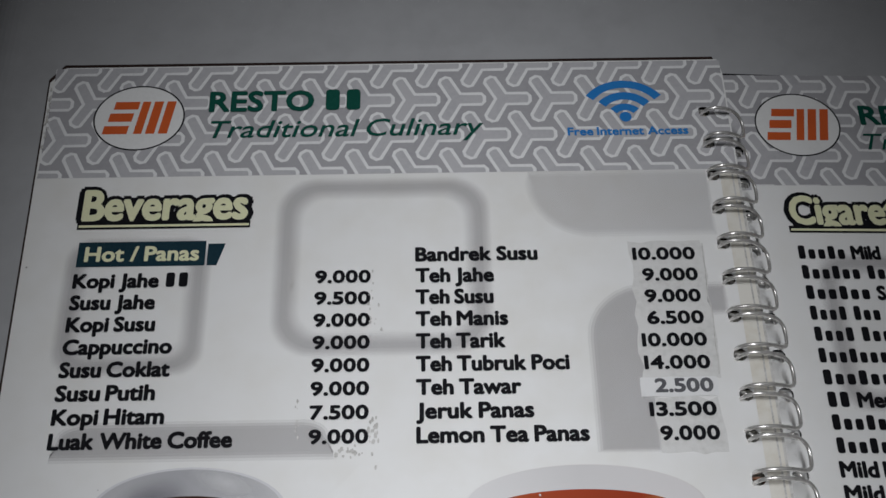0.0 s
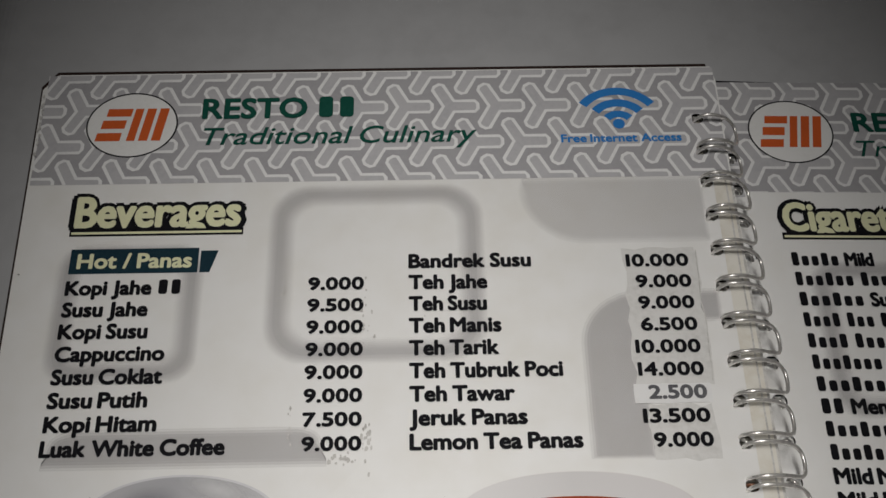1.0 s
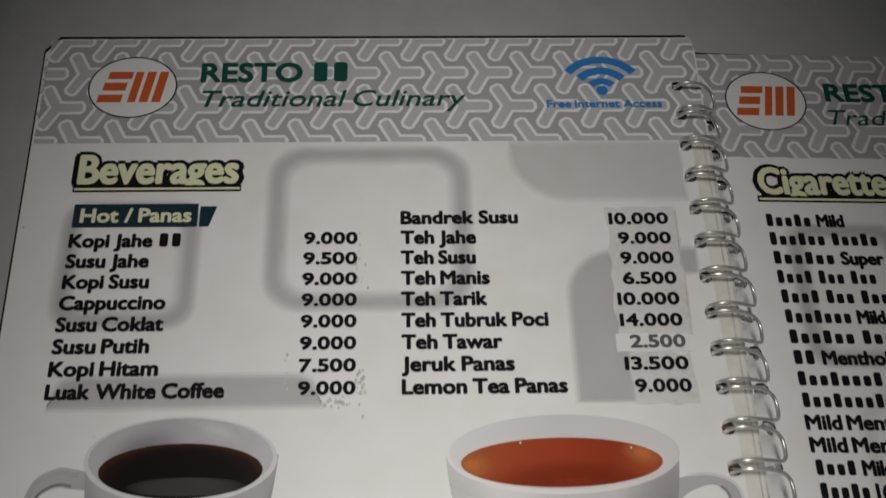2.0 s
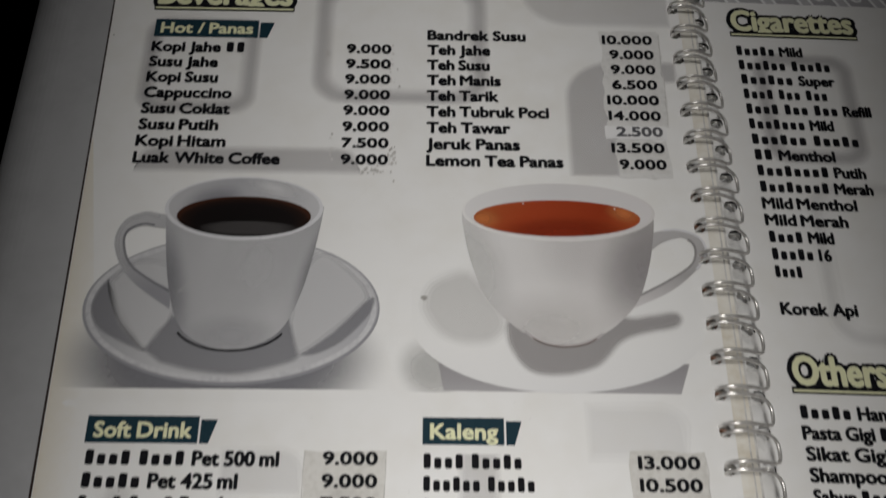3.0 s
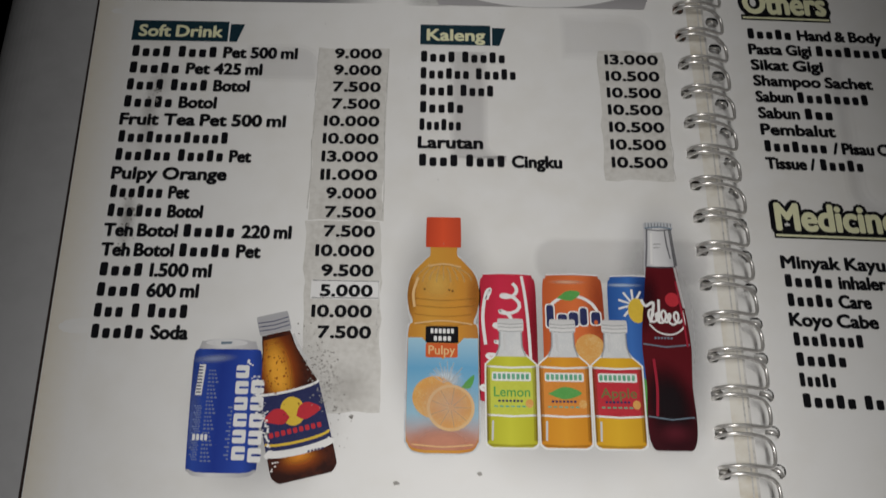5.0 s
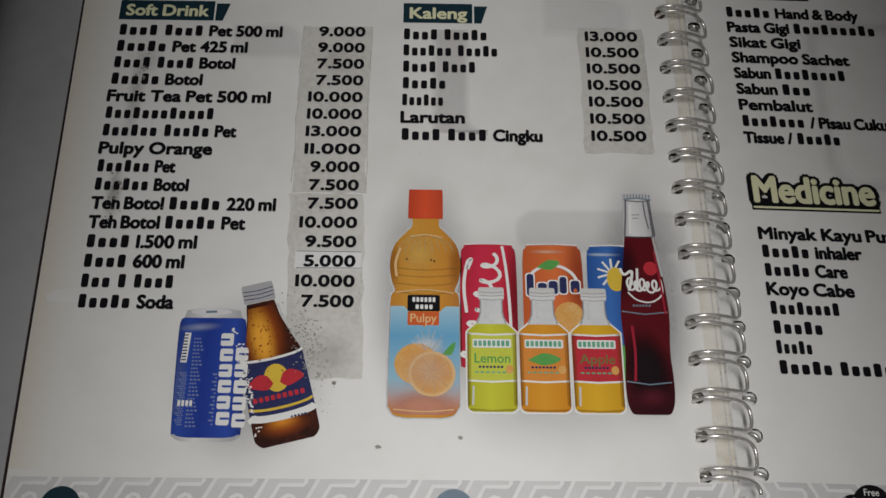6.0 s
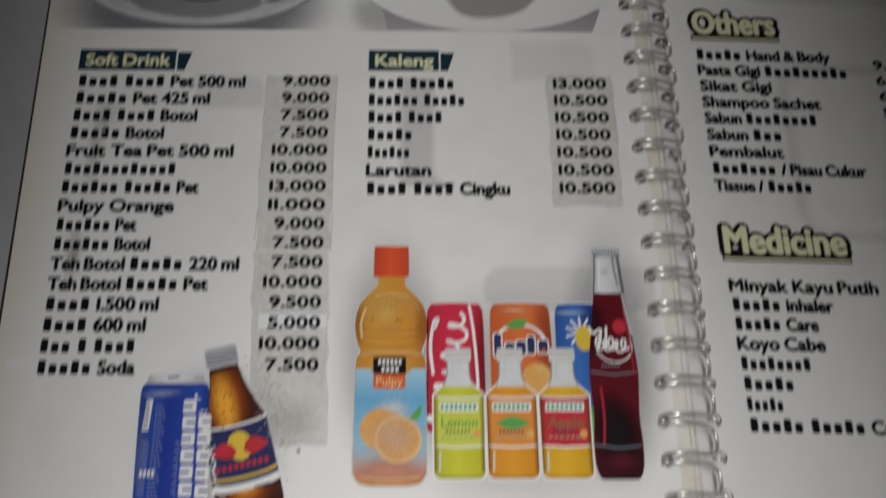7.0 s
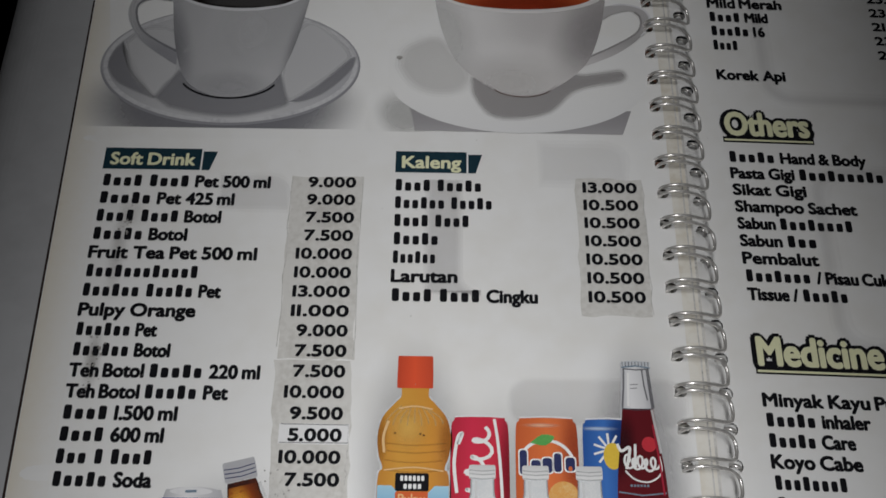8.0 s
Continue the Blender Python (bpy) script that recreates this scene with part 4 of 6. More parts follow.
M.update({
    "brown": material("brown_glass_print", (0.030, 0.010, 0.008), 0.32, spot=(0.09, 0.022, 0.012), scale=220, amount=1.0),
    "amber_neck": soft("amber_neck_print", (0.86, 0.40, 0.045), (0.0720, -0.3515), 0.0050, 0.0140, 0.95, 0.20, 14.6),
    "amber_mid": soft("amber_mid_print", (0.48, 0.10, 0.018), (0.0718, -0.3500), 0.0085, 0.0170, 0.90, 0.10, 14.6),
    "amber_low": soft("amber_low_print", (0.72, 0.26, 0.03), (0.0800, -0.3775), 0.0062, 0.0030, 0.95, 0.0, 14.6),
    "amber_base": soft("amber_base_print", (0.40, 0.09, 0.02), (0.0805, -0.3785), 0.0090, 0.0045, 0.80, 0.1, 14.6),
    "can_gleam": soft("can_gleam_print", (0.35, 0.42, 0.66), (0.0530, -0.3478), 0.0080, 0.0018, 0.65, 0.0, 5),
    "can_side": soft("can_side_print", (0.12, 0.17, 0.46), (0.0480, -0.3680), 0.0035, 0.0200, 0.60, 0.0),
    "juice_glow": soft("juice_glow_print", (0.80, 0.50, 0.12), (0.1190, -0.3220), 0.0080, 0.0090, 0.65, 0.0),
    "juice_edge": soft("juice_edge_print", (0.40, 0.14, 0.02), (0.1312, -0.3260), 0.0040, 0.0120, 0.60, 0.0),
    "juice_edge_far": soft("juice_edge_far_print", (0.42, 0.16, 0.02), (0.1104, -0.3260), 0.0030, 0.0120, 0.60, 0.0),
    "spray": soft("spray_print", (0.80, 0.84, 0.86), (0.1215, -0.3535), 0.0065, 0.0045, 0.75, 0.0),
    "label_low": soft("label_low_print", (0.66, 0.30, 0.20), (0.1208, -0.3730), 0.0125, 0.0070, 0.75, 0.2),
    "tea_black": soft("tea_black_print", (0.012, 0.008, 0.010), (0.1876, -0.3600), 0.0095, 0.0160, 0.90, 0.15, 10),
    "tea_neck_dark": soft("tea_neck_dark_print", (0.03, 0.006, 0.010), (0.1830, -0.3270), 0.0050, 0.0130, 0.75, 0.0, -8),
    "tea_foot": soft("tea_foot_print", (0.24, 0.03, 0.05), (0.1885, -0.3690), 0.0068, 0.0045, 0.35, 0.0),
    "red_shade": soft("red_can_shade_print", (0.22, 0.01, 0.02), (0.1490, -0.3380), 0.0050, 0.0240, 0.6, 0.0),
    "orange_shade": soft("orange_can_shade_print", (0.34, 0.05, 0.02), (0.1690, -0.3300), 0.0060, 0.0220, 0.55, 0.0),
    "orange_top": soft("orange_can_gleam_print", (0.80, 0.48, 0.32), (0.1590, -0.3206), 0.0070, 0.0010, 0.8, 0.0),
    "azure_top": soft("azure_can_gleam_print", (0.50, 0.62, 0.80), (0.1760, -0.3214), 0.0070, 0.0009, 0.8, 0.0),
    "azure_shade": soft("azure_can_shade_print", (0.01, 0.03, 0.16), (0.1830, -0.3240), 0.0060, 0.0100, 0.6, 0.0),
    "bottle_rim": material("clear_rim_print", (0.50, 0.53, 0.56), 0.32, spot=(0.74, 0.74, 0.74), scale=260, amount=1.0),
    "glass_line": thin("glass_line_print", (0.10, 0.10, 0.12), 0.55),
    "juice_streak": thin("juice_streak_print", (0.80, 0.58, 0.26), 0.30),
    "juice_dark": thin("juice_dark_print", (0.40, 0.17, 0.03), 0.22),
    "segment": thin("segment_print", (0.76, 0.56, 0.30), 0.45),
    "fold_shade": thin("fold_shade_paint", (0.22, 0.22, 0.22), 0.30),
    "water": thin("water_print", (0.74, 0.80, 0.82), 0.32),
    "haze": soft("haze_print", (0.70, 0.52, 0.42), (0.1222, -0.3612), 0.0110, 0.0100, 0.38, 0.0),
    "can_text": thin("can_text_print", (0.42, 0.50, 0.70), 0.45),
    "amber_drop": thin("amber_drop_print", (0.30, 0.07, 0.015), 0.55),
    "neck_line": thin("neck_line_print", (0.28, 0.29, 0.31), 0.38),
    "side_shade": thin("side_shade_print", (0.16, 0.07, 0.01), 0.26),
    "vial_neck": material("clear_neck_print", (0.60, 0.62, 0.63), 0.4, spot=(0.72, 0.72, 0.71), scale=240, amount=1.0),
    "dull_green": material("dull_green_print", (0.16, 0.15, 0.05), 0.4, spot=(0.22, 0.20, 0.08), scale=200, amount=0.7),
    "bright": thin("bright_gleam_print", (0.80, 0.80, 0.80), 0.55),
})
LAYER = 0.00003


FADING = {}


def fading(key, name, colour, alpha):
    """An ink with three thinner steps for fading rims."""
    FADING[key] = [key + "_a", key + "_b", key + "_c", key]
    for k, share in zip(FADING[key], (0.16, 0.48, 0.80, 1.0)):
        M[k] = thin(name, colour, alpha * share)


def picture(name, label, mats, draw, turn=None):
    """One printed picture on the beverage page; draw(bm, z, slot) fills it."""
    bm = bmesh.new()
    mats = [x for m in mats for x in FADING.get(m, [m])]
    draw(bm, lambda k: 0.00020 + LAYER * k, {m: i for i, m in enumerate(mats)})
    if turn:
        bm.transform(turn)
    return part(name, bm, mats, left_page, label)


def bars(bm, x0, x1, y, h, n, z, slot, gap=0.3):
    w = (x1 - x0) / n
    for k in range(n):
        flat(bm, rounded(x0 + w * k, x0 + w * (k + 1 - gap), y, y + h, min(h, w * (1 - gap)) * 0.25, 2), z, slot)


# thin inks: photo tones that fade out
M.update({
    "ground_fade": soft("photo_ground_fade_print", (0.20, 0.20, 0.22), (0.0500, -0.2030), 0.0540, 0.0270, 0.85, 0.45),
    "cup_light": soft("cup_light_print", (0.60, 0.60, 0.61), (0.0585, -0.1700), 0.0170, 0.0260, 0.42, 0.05, -8),
    "cup_low": soft("cup_low_print", (0.52, 0.52, 0.54), (0.0530, -0.1950), 0.0170, 0.0090, 0.48, 0.0),
    "cup_side": soft("cup_side_print", (0.20, 0.20, 0.22), (0.0300, -0.1760), 0.0085, 0.0300, 0.45, 0.0, 12),
    "cup_edge": soft("cup_edge_print", (0.18, 0.18, 0.20), (0.0775, -0.1740), 0.0070, 0.0290, 0.60, 0.0, -12),
    "inner_dark": soft("cup_hollow_print", (0.26, 0.26, 0.29), (0.0420, -0.1470), 0.0130, 0.0090, 0.7, 0.0, 25),
    "inner_light": soft("cup_hollow_light_print", (0.72, 0.72, 0.73), (0.0620, -0.1400), 0.0140, 0.0050, 0.7, 0.0, -20),
    "sheen_fade": soft("coffee_sheen_fade_print", (0.085, 0.08, 0.08), (0.0545, -0.1565), 0.0200, 0.0060, 0.60, 0.45),
    "rim_grey": material("saucer_rim_print", (0.58, 0.58, 0.59), 0.32, spot=(0.44, 0.44, 0.46), scale=70, amount=1.0),
    "tea_right": soft("white_cup_side_print", (0.32, 0.30, 0.31), (0.1820, -0.1700), 0.0170, 0.0290, 0.52, 0.0, -20),
    "tea_mid": soft("white_cup_mid_print", (0.46, 0.44, 0.45), (0.1620, -0.1650), 0.0300, 0.0230, 0.22, 0.0),
    "tea_left": soft("white_cup_light_print", (0.78, 0.78, 0.76), (0.1270, -0.1700), 0.0150, 0.0290, 0.55, 0.0, 14),
    "tea_low": soft("white_cup_low_print", (0.72, 0.69, 0.67), (0.1520, -0.1915), 0.0280, 0.0170, 0.42, 0.0),
    "tea_deep": soft("tea_deep_print", (0.26, 0.030, 0.010), (0.1580, -0.1570), 0.0280, 0.0085, 0.80, 0.1),
    "tea_glow": soft("tea_glow_print", (0.66, 0.22, 0.07), (0.1310, -0.1510), 0.0080, 0.0055, 0.65, 0.0),
    "tea_glow_far": soft("tea_glow_far_print", (0.74, 0.24, 0.08), (0.1780, -0.1480), 0.0080, 0.0050, 0.65, 0.0, -20),
    "dish_edge": soft("saucer_outer_print", (0.50, 0.50, 0.49), (0.1140, -0.2060), 0.0110, 0.0130, 0.60, 0.2, 35),
})

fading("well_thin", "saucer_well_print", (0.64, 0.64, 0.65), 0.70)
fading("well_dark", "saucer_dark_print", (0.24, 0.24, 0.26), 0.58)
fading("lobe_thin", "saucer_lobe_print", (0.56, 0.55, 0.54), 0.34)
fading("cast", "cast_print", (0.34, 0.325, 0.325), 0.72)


def coffee(bm, z, s):
    flat(bm, [(-0.0030, -0.2131), (0.1030, -0.2127), (0.1030, -0.1760), (-0.0030, -0.1760)], z(0), s["ground_fade"])
    flat(bm, oval(0.0518, -0.1852, 0.0464, 0.0267, n=72), z(1), s["handle"])
    flat(bm, oval(0.0518, -0.1849, 0.0458, 0.0258, n=72), z(2), s["saucer"])
    ribbon(bm, oval(0.0518, -0.1850, 0.0446, 0.0250, n=72), 0.0016, z(3), s["rim_grey"], True)
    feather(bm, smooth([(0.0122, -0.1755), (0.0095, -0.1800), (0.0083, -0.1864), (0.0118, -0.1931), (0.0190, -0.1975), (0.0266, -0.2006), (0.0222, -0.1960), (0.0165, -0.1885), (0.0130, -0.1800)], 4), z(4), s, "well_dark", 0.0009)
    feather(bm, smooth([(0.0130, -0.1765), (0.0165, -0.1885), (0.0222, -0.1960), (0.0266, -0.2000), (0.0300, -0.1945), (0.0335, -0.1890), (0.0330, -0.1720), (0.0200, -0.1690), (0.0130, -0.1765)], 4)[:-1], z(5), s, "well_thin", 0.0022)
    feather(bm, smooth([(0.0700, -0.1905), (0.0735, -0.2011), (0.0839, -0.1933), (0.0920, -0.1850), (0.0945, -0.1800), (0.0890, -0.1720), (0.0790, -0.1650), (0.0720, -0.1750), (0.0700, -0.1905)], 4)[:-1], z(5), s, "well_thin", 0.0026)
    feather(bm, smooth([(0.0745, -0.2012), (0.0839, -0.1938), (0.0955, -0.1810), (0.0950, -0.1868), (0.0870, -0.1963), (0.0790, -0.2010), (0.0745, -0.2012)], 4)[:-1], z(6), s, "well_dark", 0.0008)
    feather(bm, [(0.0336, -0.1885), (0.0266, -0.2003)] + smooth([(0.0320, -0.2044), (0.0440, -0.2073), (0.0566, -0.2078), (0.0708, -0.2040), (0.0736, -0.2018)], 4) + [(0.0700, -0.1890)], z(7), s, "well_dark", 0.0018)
    out = smooth([(0.0285, -0.1512), (0.0240, -0.1503), (0.0199, -0.1499), (0.0141, -0.1532), (0.0118, -0.1605), (0.0142, -0.1689), (0.0204, -0.1770), (0.0326, -0.1861)], 6)
    inn = smooth([(0.0285, -0.1562), (0.0240, -0.1557), (0.0200, -0.1553), (0.0157, -0.1580), (0.0155, -0.1629), (0.0185, -0.1700), (0.0253, -0.1752), (0.0320, -0.1790)], 6)
    strip(bm, out, inn, z(8), s["handle"])
    mid = [(a[0] * 0.72 + b[0] * 0.28, a[1] * 0.72 + b[1] * 0.28) for a, b in zip(out, inn)]
    ribbon(bm, mid[4:34], 0.0013, z(9), s["well_thin_b"])
    ribbon(bm, [(a[0] * 0.12 + b[0] * 0.88, a[1] * 0.12 + b[1] * 0.88) for a, b in zip(out, inn)][6:], 0.0008, z(9), s["well_dark"])
    rows = [(-0.1470, 0.0259), (-0.1546, 0.0252), (-0.1695, 0.0230), (-0.1800, 0.0207), (-0.1892, 0.0176), (-0.1950, 0.0135), (-0.1988, 0.0070), (-0.2000, 0.0020)]
    silhouette(bm, 0.0522, rows, z(9) + 0.00002, s["cup_body"], lean=0.012)
    for k, ink in enumerate(("cup_light", "cup_low", "cup_side", "cup_edge")):
        silhouette(bm, 0.0522, rows, z(10) + 0.00001 * k, s[ink], lean=0.012)
    ribbon(bm, oval(0.0521, -0.1905, 0.0174, 0.0098, 202, 338, 24), 0.0007, z(12), s["ink"])
    flat(bm, oval(0.0525, -0.1481, 0.0260, 0.0125, n=56), z(13), s["cup_rim"])
    flat(bm, oval(0.0525, -0.1477, 0.0248, 0.0115, n=56), z(14), s["cup_inner"])
    for k, ink in enumerate(("inner_dark", "inner_light")):
        flat(bm, oval(0.0525, -0.1477, 0.0248, 0.0115, n=56), z(14) + 0.00001 * (k + 1), s[ink])
    flat(bm, oval(0.0527, -0.1513, 0.0220, 0.0078, n=48), z(15), s["coffee"])
    flat(bm, oval(0.0545, -0.1558, 0.0158, 0.0026, n=40), z(15) + 0.00001, s["sheen_fade"])
    ribbon(bm, smooth([(0.0345, -0.1800), (0.0375, -0.1770), (0.0415, -0.1728)], 4), 0.0004, z(12), s["bright"])


picture("coffee_cup_picture", "printed photo of black coffee in a grey-white cup", ["ground_fade", "handle", "saucer", "well_dark", "well_thin", "cup_rim", "cup_body", "cup_light", "cup_low", "cup_side", "cup_edge", "coffee", "ink", "bright", "rim_grey", "cup_inner", "inner_dark", "inner_light", "sheen_fade"], coffee)


def tea(bm, z, s):
    flat(bm, [(0.1000, -0.2133), (0.1300, -0.2133), (0.1300, -0.1900), (0.1000, -0.1900)], z(0), s["dish_edge"])
    flat(bm, [(0.1166, -0.2030), (0.1183, -0.2127), (0.1905, -0.2131), (0.1940, -0.2030)], z(1), s["backdrop_two"])
    base = oval(0.1545, -0.1895, 0.0462, 0.0237, 180, 360, 40)
    flat(bm, [(0.1083, -0.1770)] + base + [(0.2005, -0.1770)] + oval(0.1545, -0.1770, 0.0430, 0.0120, 0, 180, 20), z(2), s["tea_saucer"])
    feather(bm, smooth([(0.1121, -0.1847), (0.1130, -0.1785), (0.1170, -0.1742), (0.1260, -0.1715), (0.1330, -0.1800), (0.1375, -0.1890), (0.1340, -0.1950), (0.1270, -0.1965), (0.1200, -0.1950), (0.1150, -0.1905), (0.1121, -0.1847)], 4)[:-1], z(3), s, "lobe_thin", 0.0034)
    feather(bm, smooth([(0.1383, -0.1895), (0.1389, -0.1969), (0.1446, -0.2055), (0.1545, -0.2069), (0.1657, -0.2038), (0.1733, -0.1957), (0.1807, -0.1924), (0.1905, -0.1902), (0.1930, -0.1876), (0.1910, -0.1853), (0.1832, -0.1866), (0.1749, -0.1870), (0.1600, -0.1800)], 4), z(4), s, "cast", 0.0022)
    out = smooth([(0.1870, -0.1553), (0.1947, -0.1542), (0.2019, -0.1568), (0.2036, -0.1630), (0.1988, -0.1704), (0.1903, -0.1777), (0.1785, -0.1836)], 6)
    inn = smooth([(0.1862, -0.1620), (0.1900, -0.1590), (0.1966, -0.1572), (0.2002, -0.1605), (0.1986, -0.1673), (0.1895, -0.1741), (0.1790, -0.1800)], 6)
    strip(bm, out, inn, z(6), s["tea_handle"])
    ribbon(bm, out[3:24], 0.0008, z(7), s["cup_rim"])
    ribbon(bm, inn[14:], 0.0008, z(7), s["cast"])
    rows = [(-0.1480, 0.0318), (-0.1540, 0.0314), (-0.1670, 0.0290), (-0.1800, 0.0246), (-0.1885, 0.0180), (-0.1944, 0.0101), (-0.1972, 0.0020)]
    silhouette(bm, 0.1560, rows, z(7) + 0.00001, s["tea_body"])
    for k, ink in enumerate(("tea_mid", "tea_right", "tea_left", "tea_low")):
        silhouette(bm, 0.1560, rows, z(8) + 0.00001 * k, s[ink])
    ribbon(bm, oval(0.1560, -0.1902, 0.0126, 0.0070, 200, 340, 20), 0.0010, z(10), s["tea_shadow"])
    ribbon(bm, oval(0.1560, -0.1906, 0.0122, 0.0071, 215, 325, 20), 0.0004, z(10) + 0.00001, s["brown_line"])
    flat(bm, oval(0.1563, -0.1479, 0.0320, 0.0115, n=56), z(11), s["tea_rim"])
    flat(bm, oval(0.1562, -0.1474, 0.0311, 0.0108, n=56), z(12), s["tea_inner"])
    flat(bm, oval(0.1557, -0.1504, 0.0276, 0.0071, n=48), z(13), s["tea"])
    for k, ink in enumerate(("tea_deep", "tea_glow", "tea_glow_far")):
        flat(bm, oval(0.1557, -0.1504, 0.0274, 0.0070, n=48), z(13) + 0.00001 * (k + 1), s[ink])
    for cx, cy, r in ((0.1446, -0.1447, 0.0003), (0.1750, -0.1465, 0.0003)):
        flat(bm, oval(cx, cy, r, r, n=8), z(15), s["cup_rim"])


M["brown_line"] = thin("brown_line_print", (0.13, 0.07, 0.05), 0.75)
M["tea_rim"] = gradient("white_rim_print", [(0.0, (0.77, 0.76, 0.75)), (0.5, (0.74, 0.72, 0.71)), (1.0, (0.66, 0.64, 0.63))], 1, 0, 0.124, 0.188)
picture("tea_cup_picture", "printed photo of red tea in a white cup", ["dish_edge", "brown_line", "backdrop_two", "tea_saucer", "lobe_thin", "cast", "tea_handle", "cup_rim", "tea_body", "tea_mid", "tea_right", "tea_left", "tea_low", "tea_shadow", "tea_rim", "tea_inner", "tea", "tea_deep", "tea_glow", "tea_glow_far"], tea)

# soft grey tone printed behind the cans and bottles
for nm, args in (("tone_print", ((0.069, -0.3640), 0.0270, 0.0330, 0.40)), ("tone_print", ((0.1205, -0.3350), 0.0200, 0.0480, 0.50)), ("tone_print", ((0.1885, -0.3350), 0.0180, 0.0500, 0.60)), ("tone_print", ((0.1580, -0.3480), 0.0480, 0.0450, 0.40))):
    bm = bmesh.new()
    flat(bm, oval(*args[0], args[1], args[2]), 0.00015 + 0.00008 * (args[0][0] - 0.06))
    part("photo_tone", bm, soft(nm, (0.36, 0.36, 0.37), args[0], args[1], args[2], args[3], 0.25), left_page)


def blue_can(bm, z, s):
    silhouette(bm, 0.0581, [(-0.3432, 0.0080), (-0.3465, 0.0090), (-0.3500, 0.0102), (-0.3800, 0.0101), (-0.3832, 0.0095), (-0.3846, 0.0080), (-0.3850, 0.0050)], z(1), s["can_lid"], lean=-0.030)
    silhouette(bm, 0.0581, [(-0.3458, 0.0088), (-0.3500, 0.0101), (-0.3798, 0.0101), (-0.3822, 0.0096), (-0.3834, 0.0080), (-0.3838, 0.0050)], z(2), s["can_blue"], lean=-0.030)
    for k, ink in enumerate(("can_gleam", "can_side")):
        silhouette(bm, 0.0581, [(-0.3458, 0.0088), (-0.3500, 0.0101), (-0.3650, 0.0101), (-0.3770, 0.0101)], z(2) + 0.000007 * (k + 1), s[ink], lean=-0.030)
    flat(bm, oval(0.0568, -0.3440, 0.0078, 0.0016), z(3), s["can_lid"])
    flat(bm, oval(0.0562, -0.3438, 0.0062, 0.0011), z(4), s["halo"])
    ribbon(bm, [(0.0545, -0.3439), (0.0578, -0.3437)], 0.0008, z(5), s["steel_blue"])
    flat(bm, [(0.0484, -0.3605), (0.0503, -0.3605), (0.0508, -0.3508), (0.0489, -0.3508)], z(4), s["white_ink"])
    for k in range(9):
        y = -0.3598 + 0.0010 * k
        flat(bm, [(0.0486, y), (0.0500, y), (0.0500, y + 0.0004), (0.0486, y + 0.0004)], z(5), s["navy"])
    for col, (xa, n, ya, step) in enumerate(((0.0606, 6, -0.3800, 0.0050), (0.0652, 5, -0.3806, 0.0052))):
        for k in range(n):
            y = ya + step * k
            dx = -0.030 * (y + 0.38)
            flat(bm, rounded(xa + dx, xa + dx + 0.0038, y, y + step * 0.82, 0.0006, 3), z(4), s["white_ink"])
            cut = 0.0000 if k % 2 else 0.0011
            flat(bm, rounded(xa + dx + cut, xa + dx + cut + 0.0027, y + step * 0.34, y + step * 0.48, 0.0002, 2), z(5), s["can_blue"])
    for k in range(24):
        bars(bm, 0.0486 + 0.0004 * (k % 3), 0.0508 + 0.0003 * (k % 2), -0.3640 - 0.0007 * k, 0.0004, 3, z(4), s["can_text"])
        bars(bm, 0.0518, 0.0540 + 0.0004 * (k % 4), -0.3530 - 0.0012 * k, 0.0005, 3, z(4), s["can_text"])
    for k in range(14):
        flat(bm, rounded(0.0592 - 0.0008 * (k % 2), 0.0598, -0.3800 + 0.0012 * k, -0.3795 + 0.0012 * k, 0.0002, 2), z(4), s["can_text"])
    bars(bm, 0.0490, 0.0536, -0.3742, 0.0018, 4, z(5), s["white_ink"])


picture("can_picture", "printed photo of a blue drink can with white marks", ["halo", "can_lid", "can_blue", "can_text", "can_gleam", "can_side", "navy", "white_ink", "steel_blue"], blue_can, pose(0, 0.0011, 0))


